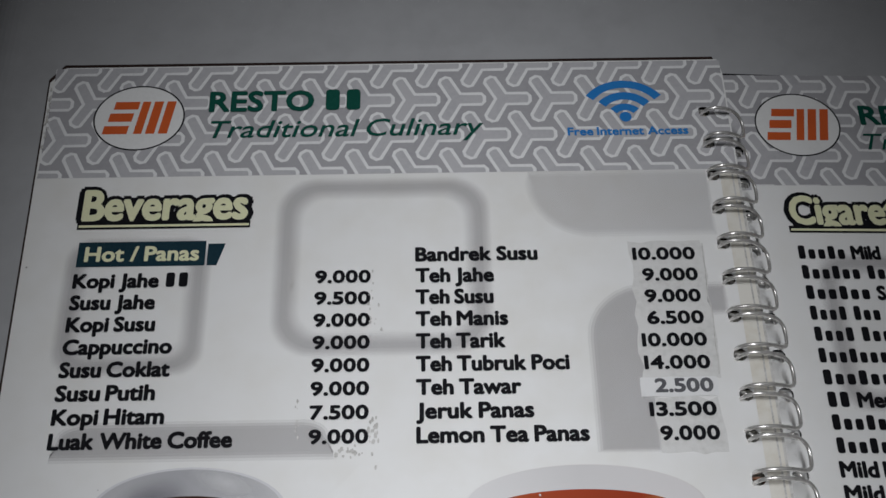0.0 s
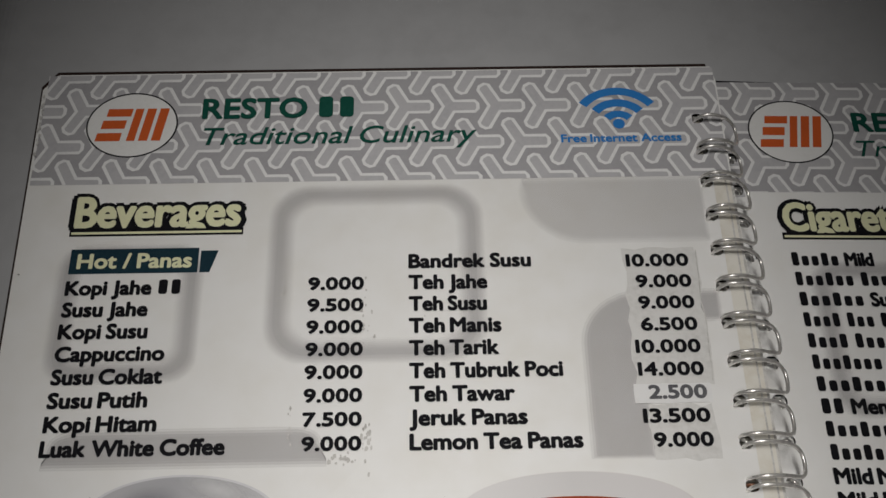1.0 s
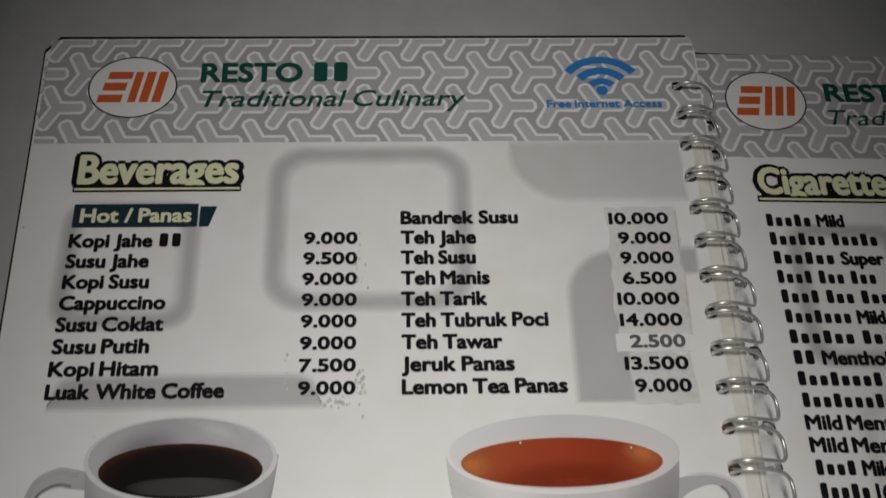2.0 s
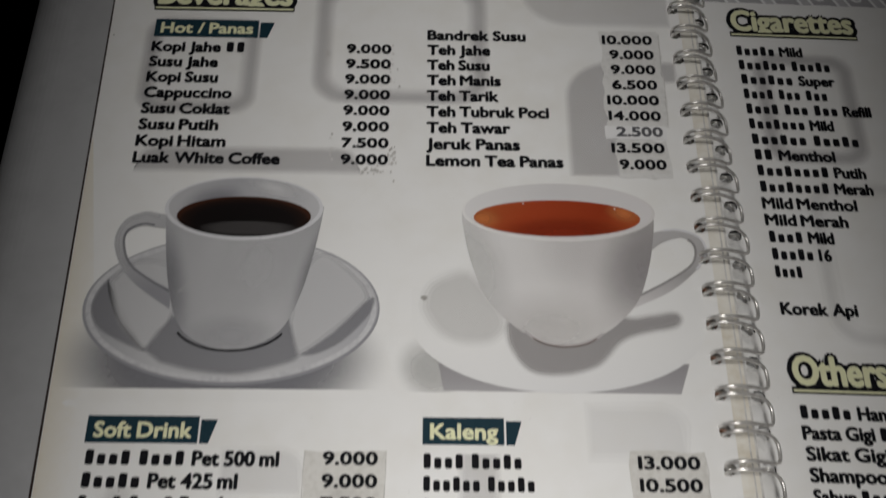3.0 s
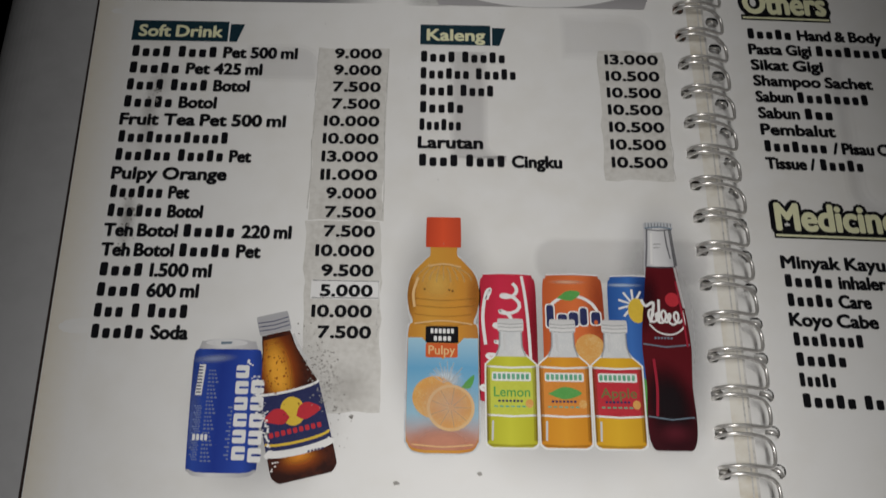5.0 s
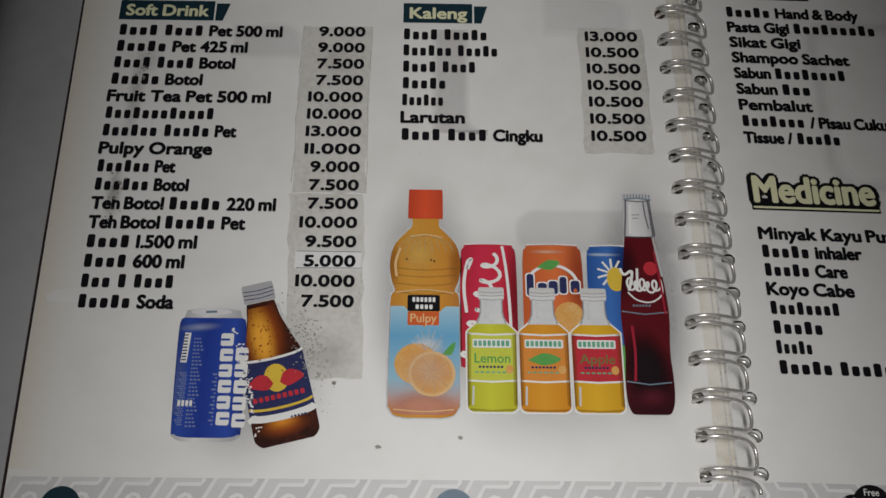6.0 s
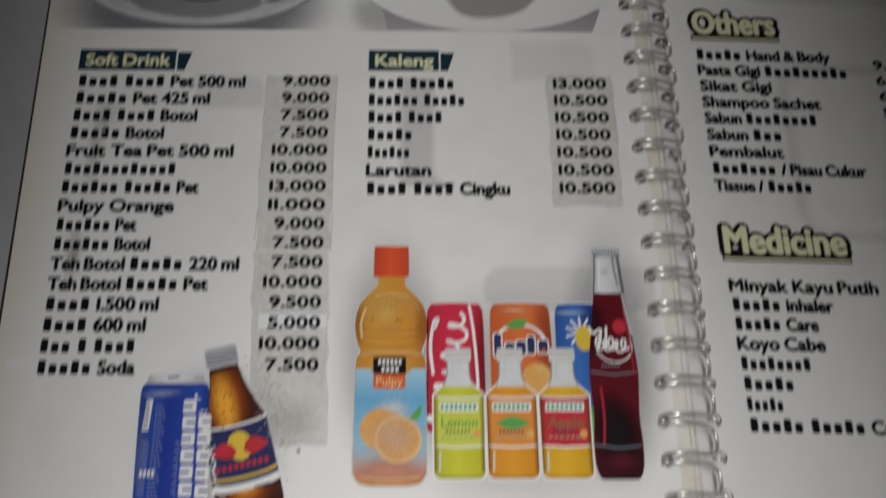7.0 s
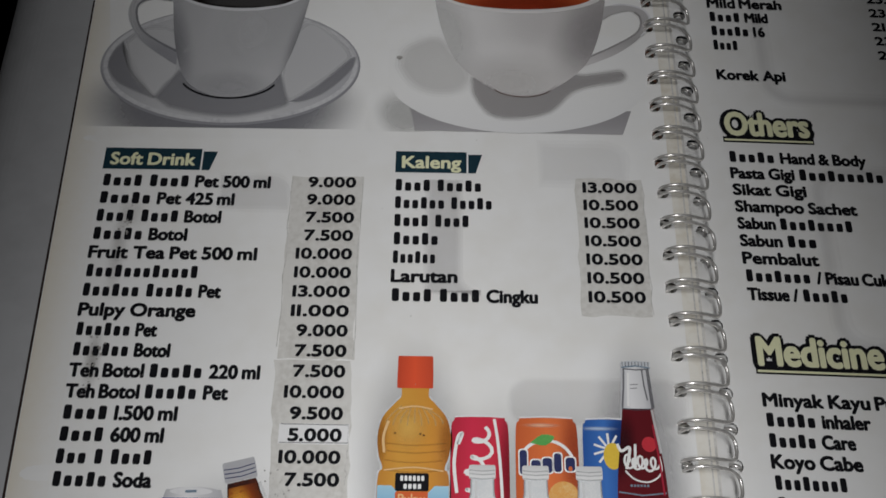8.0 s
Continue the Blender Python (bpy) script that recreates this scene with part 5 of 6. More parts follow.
def brown_bottle(bm, z, s):
    silhouette(bm, 0, [(0.0460, 0.0042), (0.0440, 0.0046), (0.0400, 0.0052), (0.0330, 0.0074), (0.0285, 0.0090), (0.0250, 0.0094), (0.0050, 0.0096), (0.0015, 0.0090), (0.0, 0.0074)], z(1), s["brown"])
    for k, ink in enumerate(("amber_mid", "amber_neck")):
        silhouette(bm, 0, [(0.0445, 0.0042), (0.0400, 0.0049), (0.0330, 0.0070), (0.0285, 0.0086), (0.0250, 0.0091)], z(1) + 0.00001 * (k + 1), s[ink])
    for k, ink in enumerate(("amber_base", "amber_low")):
        silhouette(bm, 0, [(0.0110, 0.0092), (0.0050, 0.0092), (0.0012, 0.0084)], z(1) + 0.00001 * (k + 1), s[ink])
    ribbon(bm, smooth([(0.0050, 0.0445), (0.0060, 0.0395), (0.0080, 0.0340)], 4), 0.0008, z(2), s["bright"])
    silhouette(bm, 0, [(0.0525, 0.0044), (0.0516, 0.0048), (0.0470, 0.0048), (0.0462, 0.0046)], z(2), s["can_lid"])
    for k in range(3):
        ribbon(bm, [(-0.0046, 0.0478 + 0.0013 * k), (0, 0.0474 + 0.0013 * k), (0.0046, 0.0478 + 0.0013 * k)], 0.0003, z(3), s["navy"])
    lab = oval(0, 0.0282, 0.0094, 0.0014, 180, 360, 12)
    low = oval(0, 0.0098, 0.0096, 0.0016, 180, 360, 12)
    strip(bm, lab, low, z(2), s["navy"])
    ribbon(bm, lab, 0.0008, z(3), s["white_ink"])
    ribbon(bm, low, 0.0022, z(3), s["white_ink"])
    ribbon(bm, oval(0, 0.0125, 0.0094, 0.0015, 185, 355, 12), 0.0008, z(4), s["yellow"])
    flat(bm, oval(0.0002, 0.0205, 0.0036, 0.0045, n=24), z(4), s["yellow"])
    for sg in (-1, 1):
        flat(bm, smooth([(sg * 0.0010, 0.0188), (sg * 0.0024, 0.0216), (sg * 0.0052, 0.0222), (sg * 0.0084, 0.0196), (sg * 0.0060, 0.0180), (sg * 0.0030, 0.0172), (sg * 0.0010, 0.0188)], 3)[:-1], z(5), s["red"])
    bars(bm, -0.0078, 0.0080, 0.0138, 0.0016, 9, z(5), s["red"])
    bars(bm, 0.0020, 0.0070, 0.0072, 0.0006, 5, z(5), s["navy"])


picture("bottle_picture", "printed photo of a tilted brown glass bottle", ["halo", "brown", "amber_mid", "amber_neck", "amber_base", "amber_low", "bright", "can_lid", "navy", "white_ink", "yellow", "red"], brown_bottle, pose(0.0822, -0.3838, 0, 0, 0, 14.6))


def juice(bm, z, s):
    silhouette(bm, 0.1208, [(-0.3080, 0.0044), (-0.3118, 0.0042), (-0.3140, 0.0060), (-0.3188, 0.0097), (-0.3250, 0.0110), (-0.3309, 0.0104), (-0.3348, 0.0092), (-0.3392, 0.0106), (-0.3690, 0.0106), (-0.3730, 0.0101), (-0.3752, 0.0086), (-0.3760, 0.0050)], z(1), s["juice"])
    silhouette(bm, 0.1208, [(-0.3400, 0.0105), (-0.3550, 0.0106), (-0.3690, 0.0105), (-0.3724, 0.0100), (-0.3744, 0.0086), (-0.3751, 0.0050)], z(2), s["sky_label"])
    silhouette(bm, 0.1208, [(-0.3118, 0.0046), (-0.3140, 0.0065), (-0.3188, 0.0102), (-0.3250, 0.0114), (-0.3309, 0.0109), (-0.3348, 0.0099), (-0.3392, 0.0111), (-0.3690, 0.0111), (-0.3732, 0.0106), (-0.3756, 0.0088), (-0.3764, 0.0050)], z(0), s["bottle_rim"])
    for k, ink in enumerate(("juice_glow", "juice_edge", "juice_edge_far")):
        silhouette(bm, 0.1208, [(-0.3120, 0.0042), (-0.3140, 0.0060), (-0.3188, 0.0097), (-0.3250, 0.0110), (-0.3309, 0.0104), (-0.3348, 0.0092), (-0.3392, 0.0106)], z(1) + 0.000007 * (k + 1), s[ink])
    for k, ink in enumerate(("label_low", "spray")):
        silhouette(bm, 0.1208, [(-0.3400, 0.0105), (-0.3550, 0.0106), (-0.3690, 0.0105), (-0.3724, 0.0100), (-0.3744, 0.0086), (-0.3751, 0.0050)], z(2) + 0.00001 * (k + 1), s[ink])
    flat(bm, [(0.1140, -0.3395), (0.1208, -0.3470), (0.1276, -0.3395)], z(3), s["juice"])
    silhouette(bm, 0.1207, [(-0.2984, 0.0050), (-0.2992, 0.0054), (-0.3084, 0.0055), (-0.3092, 0.0052)], z(3), s["juice_cap"])
    flat(bm, rounded(0.1155, 0.1254, -0.3417, -0.3362, 0.0005), z(4), s["ink"])
    bars(bm, 0.1170, 0.1244, -0.3386, 0.0016, 6, z(5), s["white_ink"])
    bars(bm, 0.1180, 0.1236, -0.3410, 0.0015, 4, z(5), s["white_ink"])
    flat(bm, rounded(0.1156, 0.1252, -0.3464, -0.3418, 0.0005), z(4), s["orange"])
    lettering(bm, "Pulpy", 0.1165, 0.1244, -0.3454, 0.0030, z(6), s["peach"], bold=0.012)
    flat(bm, oval(0.1185, -0.3590, 0.0066, 0.0066, n=32), z(4), s["fruit"])
    flat(bm, oval(0.1232, -0.3622, 0.0070, 0.0072, n=36), z(5), s["peach"])
    flat(bm, oval(0.1232, -0.3622, 0.0061, 0.0063, n=36), z(6), s["fruit"])
    for k in range(9):
        a = radians(40 * k)
        ribbon(bm, [(0.1232 + 0.0009 * math.cos(a), -0.3622 + 0.0009 * math.sin(a)), (0.1232 + 0.0060 * math.cos(a), -0.3622 + 0.0062 * math.sin(a))], 0.0003, z(7), s["segment"])
    for k in range(11):
        a = radians(38 + 10.5 * k)
        ribbon(bm, [(0.1222 + 0.0012 * math.cos(a), -0.3552 + 0.0010 * math.sin(a)), (0.1222 + (0.0052 + 0.0014 * (k % 3)) * math.cos(a), -0.3552 + (0.0060 + 0.0016 * (k % 2)) * math.sin(a))], 0.0004, z(8), s["water"])
    flat(bm, oval(0.1222, -0.3612, 0.0098, 0.0092, n=32), z(8) + 0.00001, s["haze"])
    flat(bm, smooth([(0.1262, -0.3560), (0.1285, -0.3530), (0.1302, -0.3520), (0.1290, -0.3560), (0.1262, -0.3560)], 3)[:-1], z(7), s["leaf"])
    for k in range(9):
        x = 0.1132 + 0.0019 * k
        bend = (x - 0.1208) * 0.45
        ribbon(bm, smooth([(x - bend, -0.3150 - 0.0006 * (k % 3)), (x, -0.3185), (x + bend * 0.3, -0.3206 - 0.0007 * (k % 2))], 3), 0.0005, z(2), s["juice_streak"])
    for y, w in ((-0.3268, 0.0098), (-0.3292, 0.0095), (-0.3322, 0.0086), (-0.3352, 0.0082)):
        ribbon(bm, [(0.1208 - w, y), (0.1170, y - 0.0006), (0.1208, y - 0.0008), (0.1246, y - 0.0006), (0.1208 + w, y)], 0.0005, z(2), s["juice_dark"])
    for cx, cy in ((0.1150, -0.3238), (0.1226, -0.3240), (0.1236, -0.3244)):
        flat(bm, oval(cx, cy, 0.0004, 0.0003, n=6), z(4), s["brown"])


picture("bottle_picture", "printed photo of an orange juice bottle with blue label", ["halo", "bottle_rim", "juice", "juice_glow", "juice_edge", "juice_edge_far", "juice_streak", "juice_dark", "segment", "haze", "water", "sky_label", "label_low", "spray", "juice_cap", "ink", "white_ink", "orange", "peach", "fruit", "leaf", "brown"], juice)


def can(cx, w, y1, y0, body, extra, inks=()):
    def draw(bm, z, s):
        silhouette(bm, cx, [(y1, w * 0.86), (y1 - 0.0010, w * 0.88), (y1 - 0.0062, w), (y0 + 0.003, w), (y0, w * 0.9)], z(0), s[body])
        for k, ink in enumerate(inks):
            silhouette(bm, cx, [(y1, w * 0.86), (y1 - 0.0010, w * 0.88), (y1 - 0.0062, w), (y0 + 0.003, w), (y0, w * 0.9)], z(0) + 0.00001 * (k + 1), s[ink])
        ribbon(bm, [(cx - w * 0.86, y1), (cx, y1 + 0.0004), (cx + w * 0.86, y1)], 0.0005, z(1), s["halo"])
        extra(bm, z, s)
    return draw


def loops(x0, y0, x1, y1, turns, size, grow=0.0, n=12):
    """A hand-drawn row of loops from one point to another."""
    d = Vector((x1 - x0, y1 - y0))
    u = d.normalized()
    v, out = Vector((-u.y, u.x)), []
    for k in range(turns * n + 1):
        t = k / (turns * n)
        a = 2 * math.pi * t * turns
        r = size * (1 + grow * math.sin(1.7 * a / math.pi + 0.6))
        q = Vector((x0, y0)) + d * t + u * (r * 0.55 * math.cos(a)) + v * (r * math.sin(a))
        out.append((q.x, q.y))
    return out


def looped(bm, pts, w, z, slot):
    """A line that may cross itself: each short stretch lies a hair above the last."""
    for k in range(0, len(pts) - 1, 3):
        ribbon(bm, pts[max(k - 1, 0):k + 5], w, z + 0.0000002 * k, slot)


def swirl(bm, z, s):
    ribbon(bm, smooth([(0.1448, -0.3188), (0.1458, -0.3260), (0.1466, -0.3360), (0.1470, -0.3480), (0.1466, -0.3580)], 6), 0.0009, z(2), s["white_ink"])
    looped(bm, loops(0.1352, -0.3575, 0.1418, -0.3225, 7, 0.0026, 0.35), 0.0011, z(2) + 0.00001, s["white_ink"])
    ribbon(bm, smooth([(0.1336, -0.3420), (0.1328, -0.3330), (0.1338, -0.3250), (0.1352, -0.3236), (0.1340, -0.3270)], 6), 0.0010, z(3), s["white_ink"])


def blue_marks(bm, z, s):
    ribbon(bm, oval(0.1602, -0.3330, 0.0080, 0.0076, 10, 170, 20), 0.0010, z(2), s["white_ink"])
    flat(bm, smooth([(0.1555, -0.3262), (0.1590, -0.3236), (0.1628, -0.3242), (0.1600, -0.3270), (0.1555, -0.3262)], 3)[:-1], z(3), s["leaf"])
    for k, (w, h) in enumerate(((0.0020, 0.0074), (0.0026, 0.0040), (0.0026, 0.0044), (0.0020, 0.0056), (0.0026, 0.0040))):
        flat(bm, rounded(0.1518 + 0.0034 * k, 0.1528 + 0.0034 * k + w, -0.3365 + 0.0003 * k, -0.3355 + 0.0003 * k + h, 0.0010, 3), z(3), s["white_ink"])
        flat(bm, rounded(0.1522 + 0.0034 * k, 0.1524 + 0.0034 * k + w, -0.3361 + 0.0003 * k, -0.3359 + 0.0003 * k + h, 0.0009, 3), z(4), s["navy"])
        if k in (1, 4):
            flat(bm, oval(0.1523 + 0.0034 * k + w / 2, -0.3342, 0.0006, 0.0008, n=10), z(5), s["orange_can"])
    flat(bm, oval(0.1650, -0.3430, 0.0046, 0.0050, n=20), z(3), s["fruit"])


def splash(bm, z, s):
    flat(bm, oval(0.1800, -0.3300, 0.0028, 0.0042, n=20), z(2), s["yellow"])
    for k in range(7):
        a = radians(60 + 34 * k)
        ribbon(bm, [(0.1790, -0.3280), (0.1790 + 0.0048 * math.cos(a), -0.3280 + 0.0052 * math.sin(a))], 0.0007, z(1), s["white_ink"])
    flat(bm, oval(0.1800, -0.3580, 0.0030, 0.0060, n=20), z(2), s["leaf"])


picture("can_picture", "printed photo of a red drink can with white ribbon", ["red_can", "halo", "white_ink", "red_shade"], can(0.1404, 0.0087, -0.3182, -0.3600, "red_can", swirl, ("red_shade",)))
picture("can_picture", "printed photo of an orange drink can with blue blocks", ["orange_can", "halo", "white_ink", "leaf", "navy", "fruit", "orange_shade", "orange_top"], can(0.1604, 0.0093, -0.3182, -0.3640, "orange_can", blue_marks, ("orange_shade", "orange_top")))
picture("can_picture", "printed photo of a bright blue drink can", ["azure_can", "halo", "yellow", "white_ink", "leaf", "azure_shade", "azure_top"], can(0.1790, 0.0078, -0.3184, -0.3640, "azure_can", splash, ("azure_shade", "azure_top")))


def vial(cx, drink, lab, word, ink):
    def draw(bm, z, s):
        up = 6
        silhouette(bm, cx, [(-0.3440, 0.0042), (-0.3452, 0.0048), (-0.3480, 0.0076), (-0.3500, 0.0079), (-0.3705, 0.0078), (-0.3735, 0.0075), (-0.3746, 0.0060)], z(up) - 0.00001, s["white_ink"])
        silhouette(bm, cx, [(-0.3425, 0.0035), (-0.3452, 0.0042), (-0.3480, 0.0070), (-0.3500, 0.0074), (-0.3705, 0.0073), (-0.3730, 0.0070), (-0.3740, 0.0056)], z(up), s[drink])
        silhouette(bm, cx, [(-0.3374, 0.0034), (-0.3420, 0.0035), (-0.3446, 0.0042), (-0.3458, 0.0048)], z(up + 1), s["vial_neck"])
        silhouette(bm, cx, [(-0.3334, 0.0034), (-0.3340, 0.0039), (-0.3372, 0.0039), (-0.3376, 0.0036)], z(up + 1) + 0.00001, s["bottle_cap"])
        for y in (-0.3350, -0.3361, -0.3374):
            ribbon(bm, [(cx - 0.0038, y), (cx, y - 0.0003), (cx + 0.0038, y)], 0.0003, z(up + 2), s["neck_line"])
        for sg in (-1, 1):
            ribbon(bm, [(cx + sg * 0.0033, -0.3378), (cx + sg * 0.0034, -0.3424), (cx + sg * 0.0044, -0.3456)], 0.0006, z(up + 2), s["neck_line"])
            ribbon(bm, [(cx + sg * 0.0068, -0.3488), (cx + sg * 0.0068, -0.3720)], 0.0011, z(up + 3) + 0.00001, s["side_shade"])
            ribbon(bm, [(cx + sg * 0.0072, -0.3488), (cx + sg * 0.0071, -0.3724)], 0.0006, z(up + 3) + 0.00002, s["side_shade"])
        ribbon(bm, [(cx - 0.0068, -0.3733), (cx, -0.3737), (cx + 0.0068, -0.3733)], 0.0007, z(up + 3), s["side_shade"])
        ribbon(bm, [(cx - 0.0018, -0.3382), (cx - 0.0018, -0.3440)], 0.0008, z(up + 2), s["bright"])
        strip(bm, [(cx - 0.0074, -0.3488), (cx, -0.3492), (cx + 0.0074, -0.3488)], [(cx - 0.0073, -0.3640), (cx, -0.3645), (cx + 0.0073, -0.3640)], z(up + 1), s[lab])
        for y in (-0.3490, -0.3642):
            ribbon(bm, [(cx - 0.0074, y), (cx, y - 0.0004), (cx + 0.0074, y)], 0.0006, z(up + 2), s["white_ink"])
        flat(bm, rounded(cx - 0.0058, cx + 0.0058, -0.3536, -0.3508, 0.0005), z(up + 2), s["white_ink"])
        bars(bm, cx - 0.0054, cx + 0.0056, -0.3531, 0.0018, 8, z(up + 3), s["mint"])
        if word:
            lettering(bm, word, cx - 0.0052, cx + 0.0054, -0.3585, 0.0032, z(up + 3), s[ink], bold=0.015)
        else:
            flat(bm, smooth([(cx - 0.0050, -0.3575), (cx, -0.3552), (cx + 0.0050, -0.3572), (cx, -0.3592), (cx - 0.0050, -0.3575)], 4)[:-1], z(up + 3), s[ink])
        bars(bm, cx - 0.0040, cx + 0.0036, -0.3602, 0.0007, 7, z(up + 3), s["navy"])
        bars(bm, cx - 0.0052, cx + 0.0046, -0.3618, 0.0005, 6, z(up + 3), s["mint"])
        flat(bm, oval(cx + 0.0052, -0.3606, 0.0012, 0.0014, n=12), z(up + 3), s["fruit"])
    return draw


for cx, drink, lab, word, ink, what in ((0.1411, "lime", "lime_label", "Lemon", "leaf", "yellow-green"), (0.1568, "mango", "mango_label", "", "leaf", "orange"), (0.1726, "amber", "red", "Apple", "dull_green", "amber")):
    picture("vial_picture", "printed photo of a small %s drink bottle" % what, ["halo", drink, "bottle_cap", "vial_neck", "neck_line", "side_shade", "bright", lab, "white_ink", "mint", "leaf", "dull_green", "navy", "fruit"], vial(cx, drink, lab, word, ink))


def tall_bottle(bm, z, s):
    u = 4
    silhouette(bm, 0.1878, [(-0.2996, 0.0041), (-0.3030, 0.0040), (-0.3080, 0.0042), (-0.3150, 0.0047), (-0.3180, 0.0049)], z(u), s["clear"], lean=0.010)
    silhouette(bm, 0.1878, [(-0.3148, 0.0047), (-0.3250, 0.0058), (-0.3340, 0.0069), (-0.3415, 0.0074), (-0.3470, 0.0072), (-0.3550, 0.0068), (-0.3636, 0.0072), (-0.3700, 0.0070), (-0.3735, 0.0060), (-0.3744, 0.0048)], z(u + 1), s["cola"], lean=0.010)
    for k, ink in enumerate(("tea_neck_dark", "tea_black", "tea_foot")):
        silhouette(bm, 0.1878, [(-0.3148, 0.0047), (-0.3250, 0.0058), (-0.3340, 0.0069), (-0.3415, 0.0074), (-0.3470, 0.0072), (-0.3550, 0.0068), (-0.3636, 0.0072), (-0.3700, 0.0070), (-0.3735, 0.0060), (-0.3744, 0.0048)], z(u + 1) + 0.000007 * (k + 1), s[ink], lean=0.010)
    for pts, w in (([(0.1849, -0.3018), (0.1845, -0.3080), (0.1838, -0.3146)], 0.0006), ([(0.1922, -0.3018), (0.1926, -0.3080), (0.1931, -0.3146)], 0.0010), ([(0.1905, -0.3020), (0.1908, -0.3070), (0.1916, -0.3120)], 0.0005), ([(0.1866, -0.3070), (0.1890, -0.3068)], 0.0003), ([(0.1866, -0.3082), (0.1886, -0.3081)], 0.0003), ([(0.1846, -0.3016), (0.1887, -0.3020), (0.1928, -0.3016)], 0.0005)):
        ribbon(bm, pts, w, z(u + 2), s["glass_line"])
    ribbon(bm, smooth([(0.1926, -0.3150), (0.1932, -0.3200), (0.1936, -0.3230), (0.1944, -0.3290)], 4), 0.0007, z(u + 3), s["bright"])
    ribbon(bm, [(0.1836, -0.3149), (0.1885, -0.3152), (0.1930, -0.3149)], 0.0005, z(u + 3), s["glass_line"])
    ribbon(bm, [(0.1842, -0.3002), (0.1887, -0.2997), (0.1932, -0.3003)], 0.0017, z(u + 2), s["bottle_rim"])
    ribbon(bm, [(0.1843, -0.3012), (0.1887, -0.3007), (0.1931, -0.3013)], 0.0005, z(u + 3) + 0.00001, s["steel_blue"])
    for k in range(9):
        ribbon(bm, [(0.1846 + 0.0010 * k, -0.3008), (0.1846 + 0.0010 * k, -0.2993)], 0.0003, z(u + 3), s["glass_line"])
    ribbon(bm, [(0.1862, -0.3030), (0.1856, -0.3140)], 0.0007, z(u + 2), s["white_ink"])
    looped(bm, loops(0.1836, -0.3318, 0.1930, -0.3326, 5, 0.0018, 0.3), 0.0007, z(u + 3) + 0.00001, s["white_ink"])
    ribbon(bm, smooth([(0.1814, -0.3262), (0.1826, -0.3284), (0.1848, -0.3272), (0.1850, -0.3288), (0.1838, -0.3340)], 5), 0.0009, z(u + 3), s["white_ink"])
    ribbon(bm, smooth([(0.1868, -0.3262), (0.1864, -0.3340)], 5), 0.0008, z(u + 3), s["white_ink"])
    ribbon(bm, smooth([(0.1834, -0.3345), (0.1862, -0.3372), (0.1905, -0.3378), (0.1940, -0.3350), (0.1938, -0.3300)], 5), 0.0005, z(u + 3), s["white_ink"])
    flat(bm, oval(0.1910, -0.3262, 0.0022, 0.0024, n=18), z(u + 3), s["red"])
    ribbon(bm, [(0.1811, -0.3410), (0.1880, -0.3420), (0.1951, -0.3412)], 0.0004, z(u + 3), s["steel_blue"])
    ribbon(bm, [(0.1810, -0.3640), (0.1878, -0.3650), (0.1945, -0.3642)], 0.0004, z(u + 3), s["steel_blue"])
    bars(bm, 0.1846, 0.1904, -0.3394, 0.0007, 6, z(u + 3), s["steel_blue"])


picture("bottle_picture", "printed photo of a dark tea bottle with clear neck", ["bottle_rim", "clear", "cola", "tea_neck_dark", "tea_black", "tea_foot", "glass_line", "bright", "navy", "white_ink", "red", "steel_blue"], tall_bottle)

# soft highlights and droplets over the bottles
def gleam(name, pts, w, mat, z=0.00058):
    bm = bmesh.new()
    ribbon(bm, smooth(pts, 5), w, z)
    return part(name, bm, mat, left_page)


gleam("gleam", [(0.1925, -0.3200), (0.1938, -0.3330), (0.1944, -0.3420)], 0.0006, "red_can")
gleam("gleam", [(0.1838, -0.3460), (0.1842, -0.3550), (0.1836, -0.3640)], 0.0008, "red_can")
gleam("gleam", [(0.1130, -0.3200), (0.1116, -0.3250), (0.1120, -0.3300)], 0.0008, "peach")
gleam("gleam", [(0.1160, -0.3160), (0.1210, -0.3152), (0.1262, -0.3162)], 0.0005, "peach")
gleam("gleam", [(0.1120, -0.3355), (0.1208, -0.3345), (0.1296, -0.3356)], 0.0004, "peach")
gleam("gleam", [(0.1120, -0.3735), (0.1208, -0.3742), (0.1296, -0.3735)], 0.0004, "peach")
for cx in (0.1411, 0.1568, 0.1726):
    gleam("gleam", [(cx - 0.0056, -0.3660), (cx - 0.0058, -0.3720)], 0.0006, "bottle_cap", 0.00066)

# creases pressed into the sheet
for pts in ([(0.0045, -0.3380), (0.0200, -0.3374), (0.0440, -0.3373)], [(0.1030, -0.3300), (0.1500, -0.3282), (0.2000, -0.3270)], [(0.0870, -0.1460), (0.0935, -0.1395), (0.1005, -0.1320)], [(0.0020, -0.2180), (0.0500, -0.2172), (0.1030, -0.2168)]):
    bm = bmesh.new()
    pts = smooth(pts, 8)
    for sg in (-1, 1):
        a = [bm.verts.new((x, y, 0.000005 + 0.00012 * math.sin(math.pi * k / (len(pts) - 1)))) for k, (x, y) in enumerate(pts)]
        b = [bm.verts.new((x, y + sg * 0.0030, 0.000005)) for x, y in pts]
        for k in range(len(pts) - 1):
            bm.faces.new((a[k], b[k], b[k + 1], a[k + 1]))
    bmesh.ops.recalc_face_normals(bm, faces=bm.faces)
    part("crease", bm, "paper", left_page)

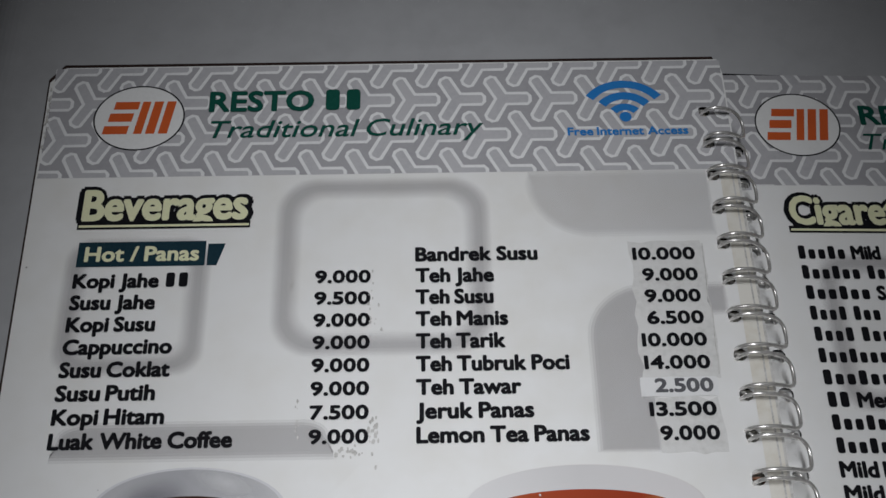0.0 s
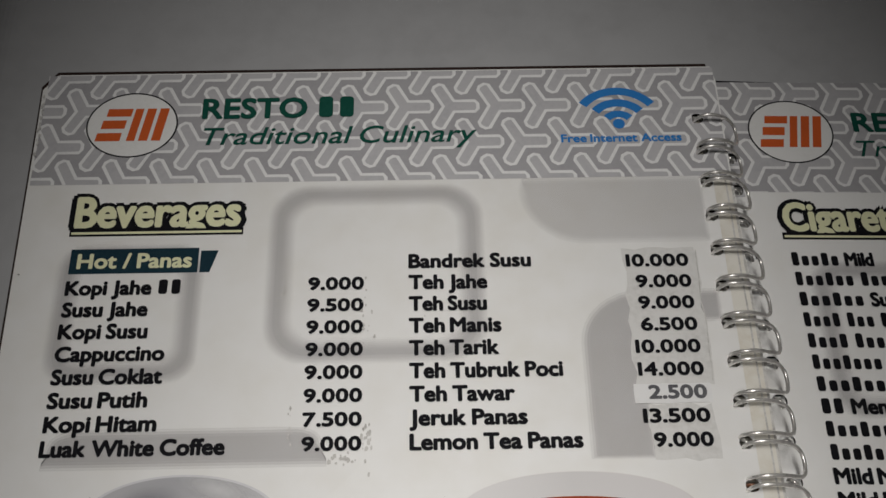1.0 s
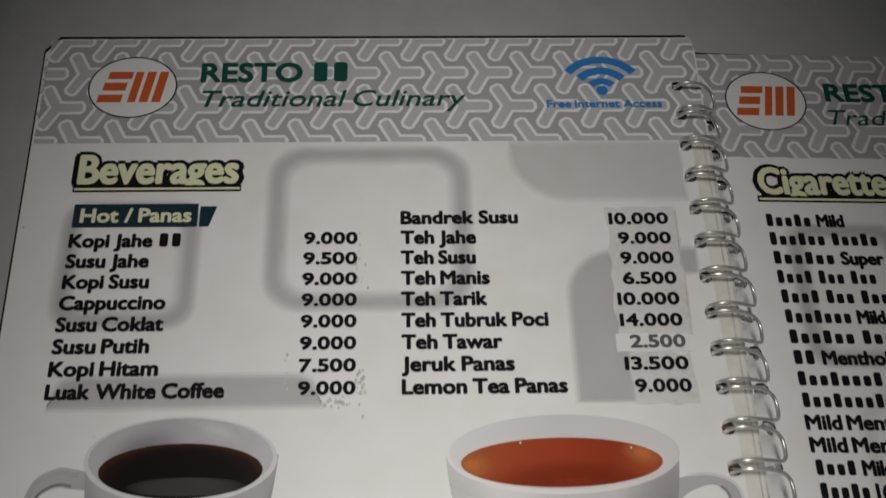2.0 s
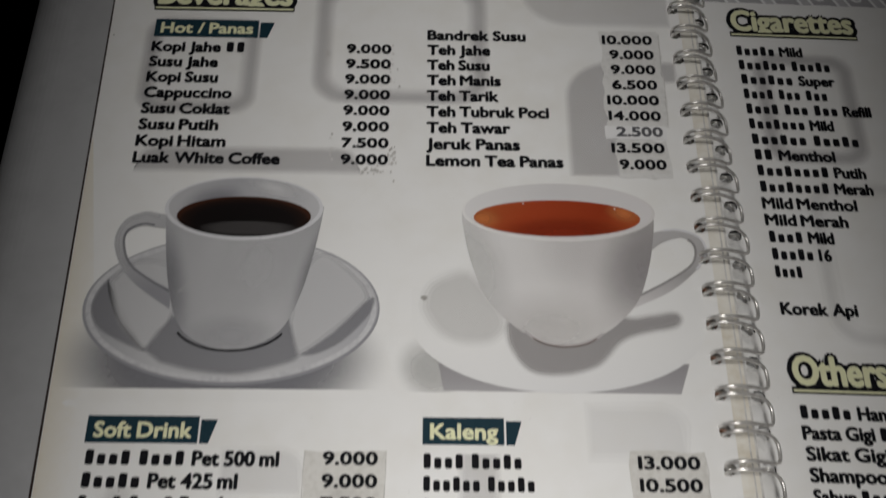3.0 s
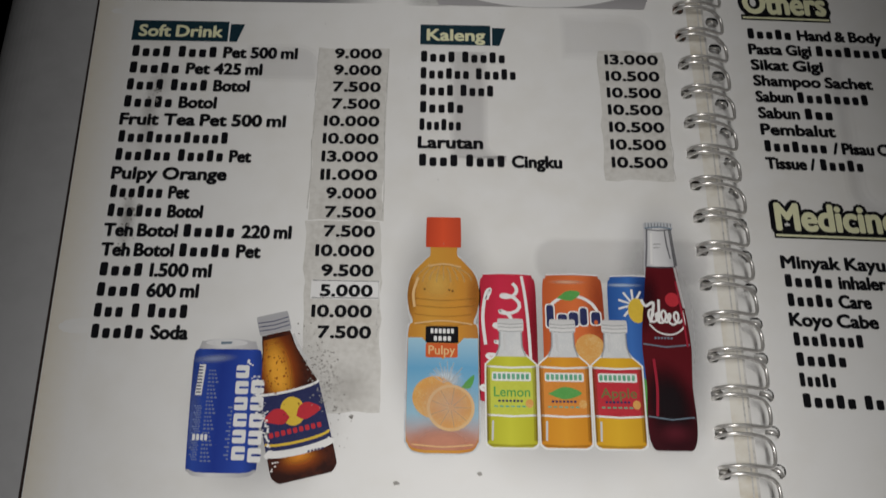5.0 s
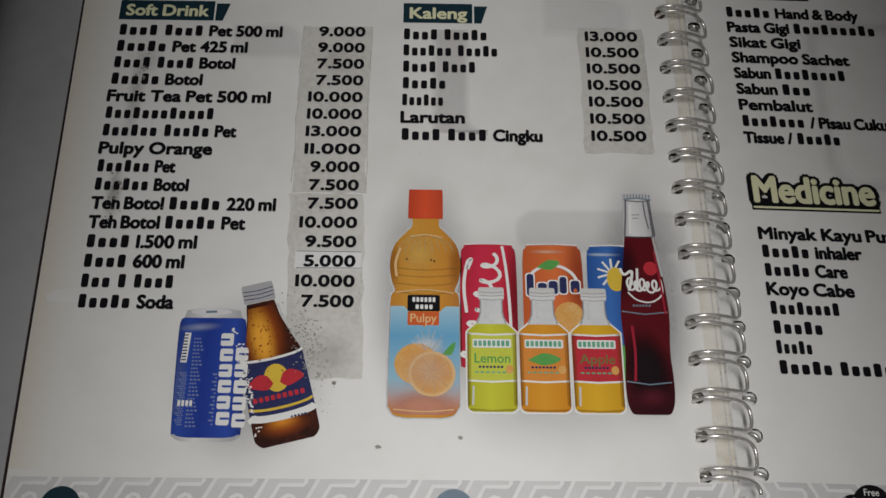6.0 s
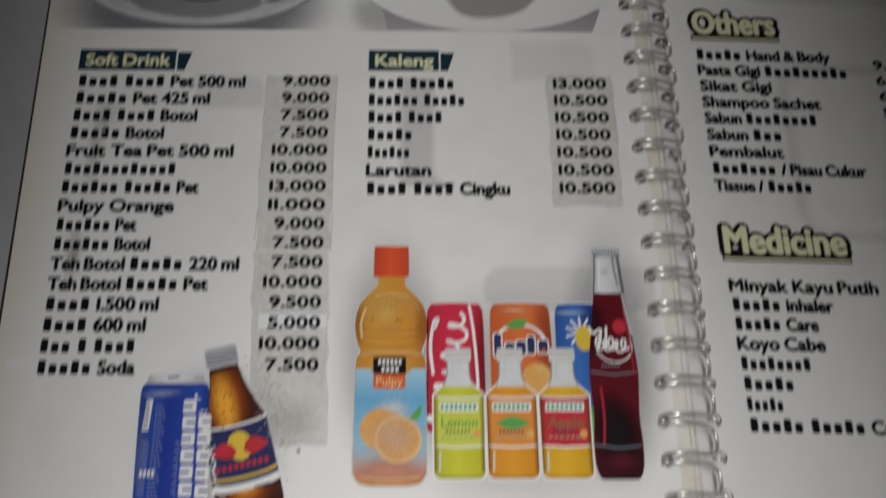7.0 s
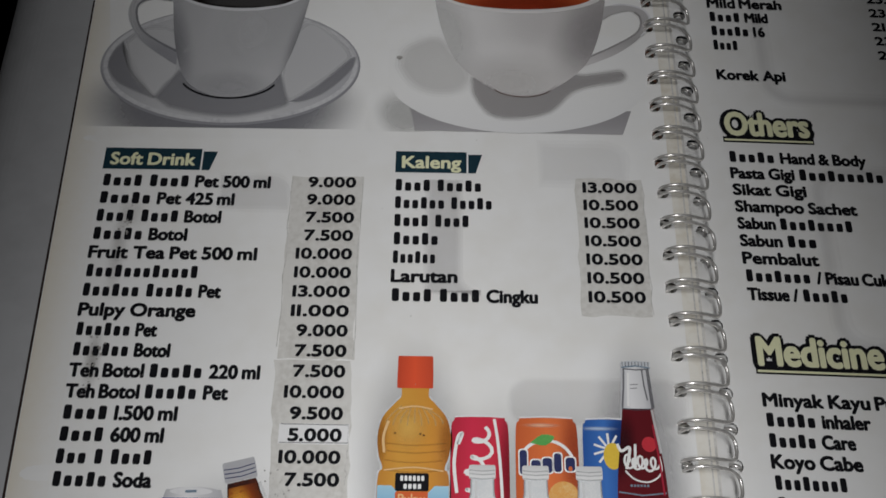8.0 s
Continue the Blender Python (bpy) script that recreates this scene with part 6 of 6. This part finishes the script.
# crumpled foot of the facing page beside the binding: fold shade and lit rims painted as flat lines
for pts, w, key in (([(0.2186, -0.4010), (0.2215, -0.4036), (0.2262, -0.4072), (0.2290, -0.4088)], 0.0007, "fold_shade"), ([(0.2190, -0.4005), (0.2220, -0.4030), (0.2266, -0.4065), (0.2296, -0.4080)], 0.0005, "white_ink"), ([(0.2150, -0.3950), (0.2160, -0.4020), (0.2178, -0.4090), (0.2196, -0.4150)], 0.0012, "fold_shade"), ([(0.2160, -0.3950), (0.2171, -0.4020), (0.2190, -0.4090), (0.2208, -0.4150)], 0.0006, "white_ink"), ([(0.2196, -0.4150), (0.2300, -0.4142), (0.2450, -0.4145)], 0.0006, "fold_shade")):
    bm = bmesh.new()
    ribbon(bm, smooth(pts, 5), w, RIGHT_Z + 0.00016)
    part("fold", bm, key, right_page, "crumpled fold in the page foot, shade and lit rim painted flat")

# ---- wear: specks, tape residue, stains, creases ----
rnd = random.Random(11)


def blot(bm, cx, cy, r, z, slot=0, squash=0.7):
    n = 9
    flat(bm, [(cx + r * rnd.uniform(0.55, 1.2) * math.cos(2 * math.pi * k / n), cy + squash * r * rnd.uniform(0.55, 1.2) * math.sin(2 * math.pi * k / n)) for k in range(n)], z, slot)


def specks(name, label, centre, spread, count, size, mat="grime", squash=0.8, shear=0.0):
    bm = bmesh.new()
    for k in range(count):
        dy = rnd.gauss(0, spread[1])
        blot(bm, centre[0] + rnd.gauss(0, spread[0]) + shear * dy, centre[1] + dy, size * rnd.uniform(0.3, 1.0), 0.00046 + 0.00001 * (k % 6), squash=squash)
    return tagged(part(name, bm, mat, left_page, label), kind="stuff")


specks("splash_specks", "grey printed droplets round the brown bottle", (0.0862, -0.3535), (0.0026, 0.0080), 190, 0.00040, shear=-0.26)
specks("splash_specks", "grey printed droplets round the brown bottle", (0.0688, -0.3660), (0.0006, 0.0080), 110, 0.00055, "white_ink", shear=-0.26)
specks("bottle_droplets", "amber droplets printed on the brown bottle", (0.0716, -0.3500), (0.0022, 0.0055), 60, 0.00035, "amber_drop", 1.2, shear=-0.26)
specks("dirt_specks", "dark grime rubbed into the page", (0.0215, -0.3010), (0.0012, 0.0050), 22, 0.0006)
specks("dirt_specks", "dark grime rubbed into the page", (0.0245, -0.2520), (0.0012, 0.0050), 14, 0.0005)
specks("tape_residue", "grey tape residue beside the prices", (0.1010, -0.1280), (0.0006, 0.0035), 22, 0.0006, "tape_dirt", 1.8)
specks("tape_residue", "grey tape residue beside the prices", (0.1000, -0.0880), (0.0012, 0.0060), 16, 0.0005, "tape_dirt", 1.6)
specks("tape_residue", "grey tape residue beside the prices", (0.0945, -0.1320), (0.0015, 0.0012), 14, 0.0007, "tape_dirt", 1.2)
specks("tape_residue", "grey tape residue beside the prices", (0.0800, -0.1240), (0.0003, 0.0028), 12, 0.0004, "tape_dirt", 2.0)
specks("tape_residue", "grey tape residue beside the prices", (0.0765, -0.0800), (0.0003, 0.0020), 10, 0.0004, "tape_dirt", 2.0)
for n, (cx, cy, rx, ry, top) in enumerate(((0.0228, -0.2620, 0.0036, 0.0230, 0.22), (0.0208, -0.3010, 0.0034, 0.0130, 0.34), (0.0255, -0.2480, 0.0060, 0.0080, 0.14), (0.0930, -0.3560, 0.0090, 0.0100, 0.16), (0.0890, -0.2480, 0.0070, 0.0090, 0.12))):
    bm = bmesh.new()
    flat(bm, oval(cx, cy, rx, ry, n=28), 0.00024 + 0.00001 * n)
    part("smudge", bm, soft("rubbed_grime", (0.16, 0.14, 0.12), (cx, cy), rx, ry, top, 0.0), left_page, "brown-grey smudge rubbed into the page")
specks("dirt_specks", "worn dirty rim at the page corner", (-0.0030, -0.0200), (0.0003, 0.0060), 22, 0.0005, "tape_dirt", 2.2, shear=-0.0192)
specks("dirt_specks", "scattered dark specks on the page", (0.1050, -0.2600), (0.0600, 0.0900), 40, 0.00022)
for cx, cy, r in ((0.1078, -0.3850, 0.0010), (0.1315, -0.3820, 0.0008), (0.1120, -0.1810, 0.0012), (-0.0010, -0.0740, 0.0004), (0.0943, -0.3655, 0.0009)):
    bm = bmesh.new()
    blot(bm, cx, cy, r, 0.0005)
    part("stain", bm, "grime", left_page)
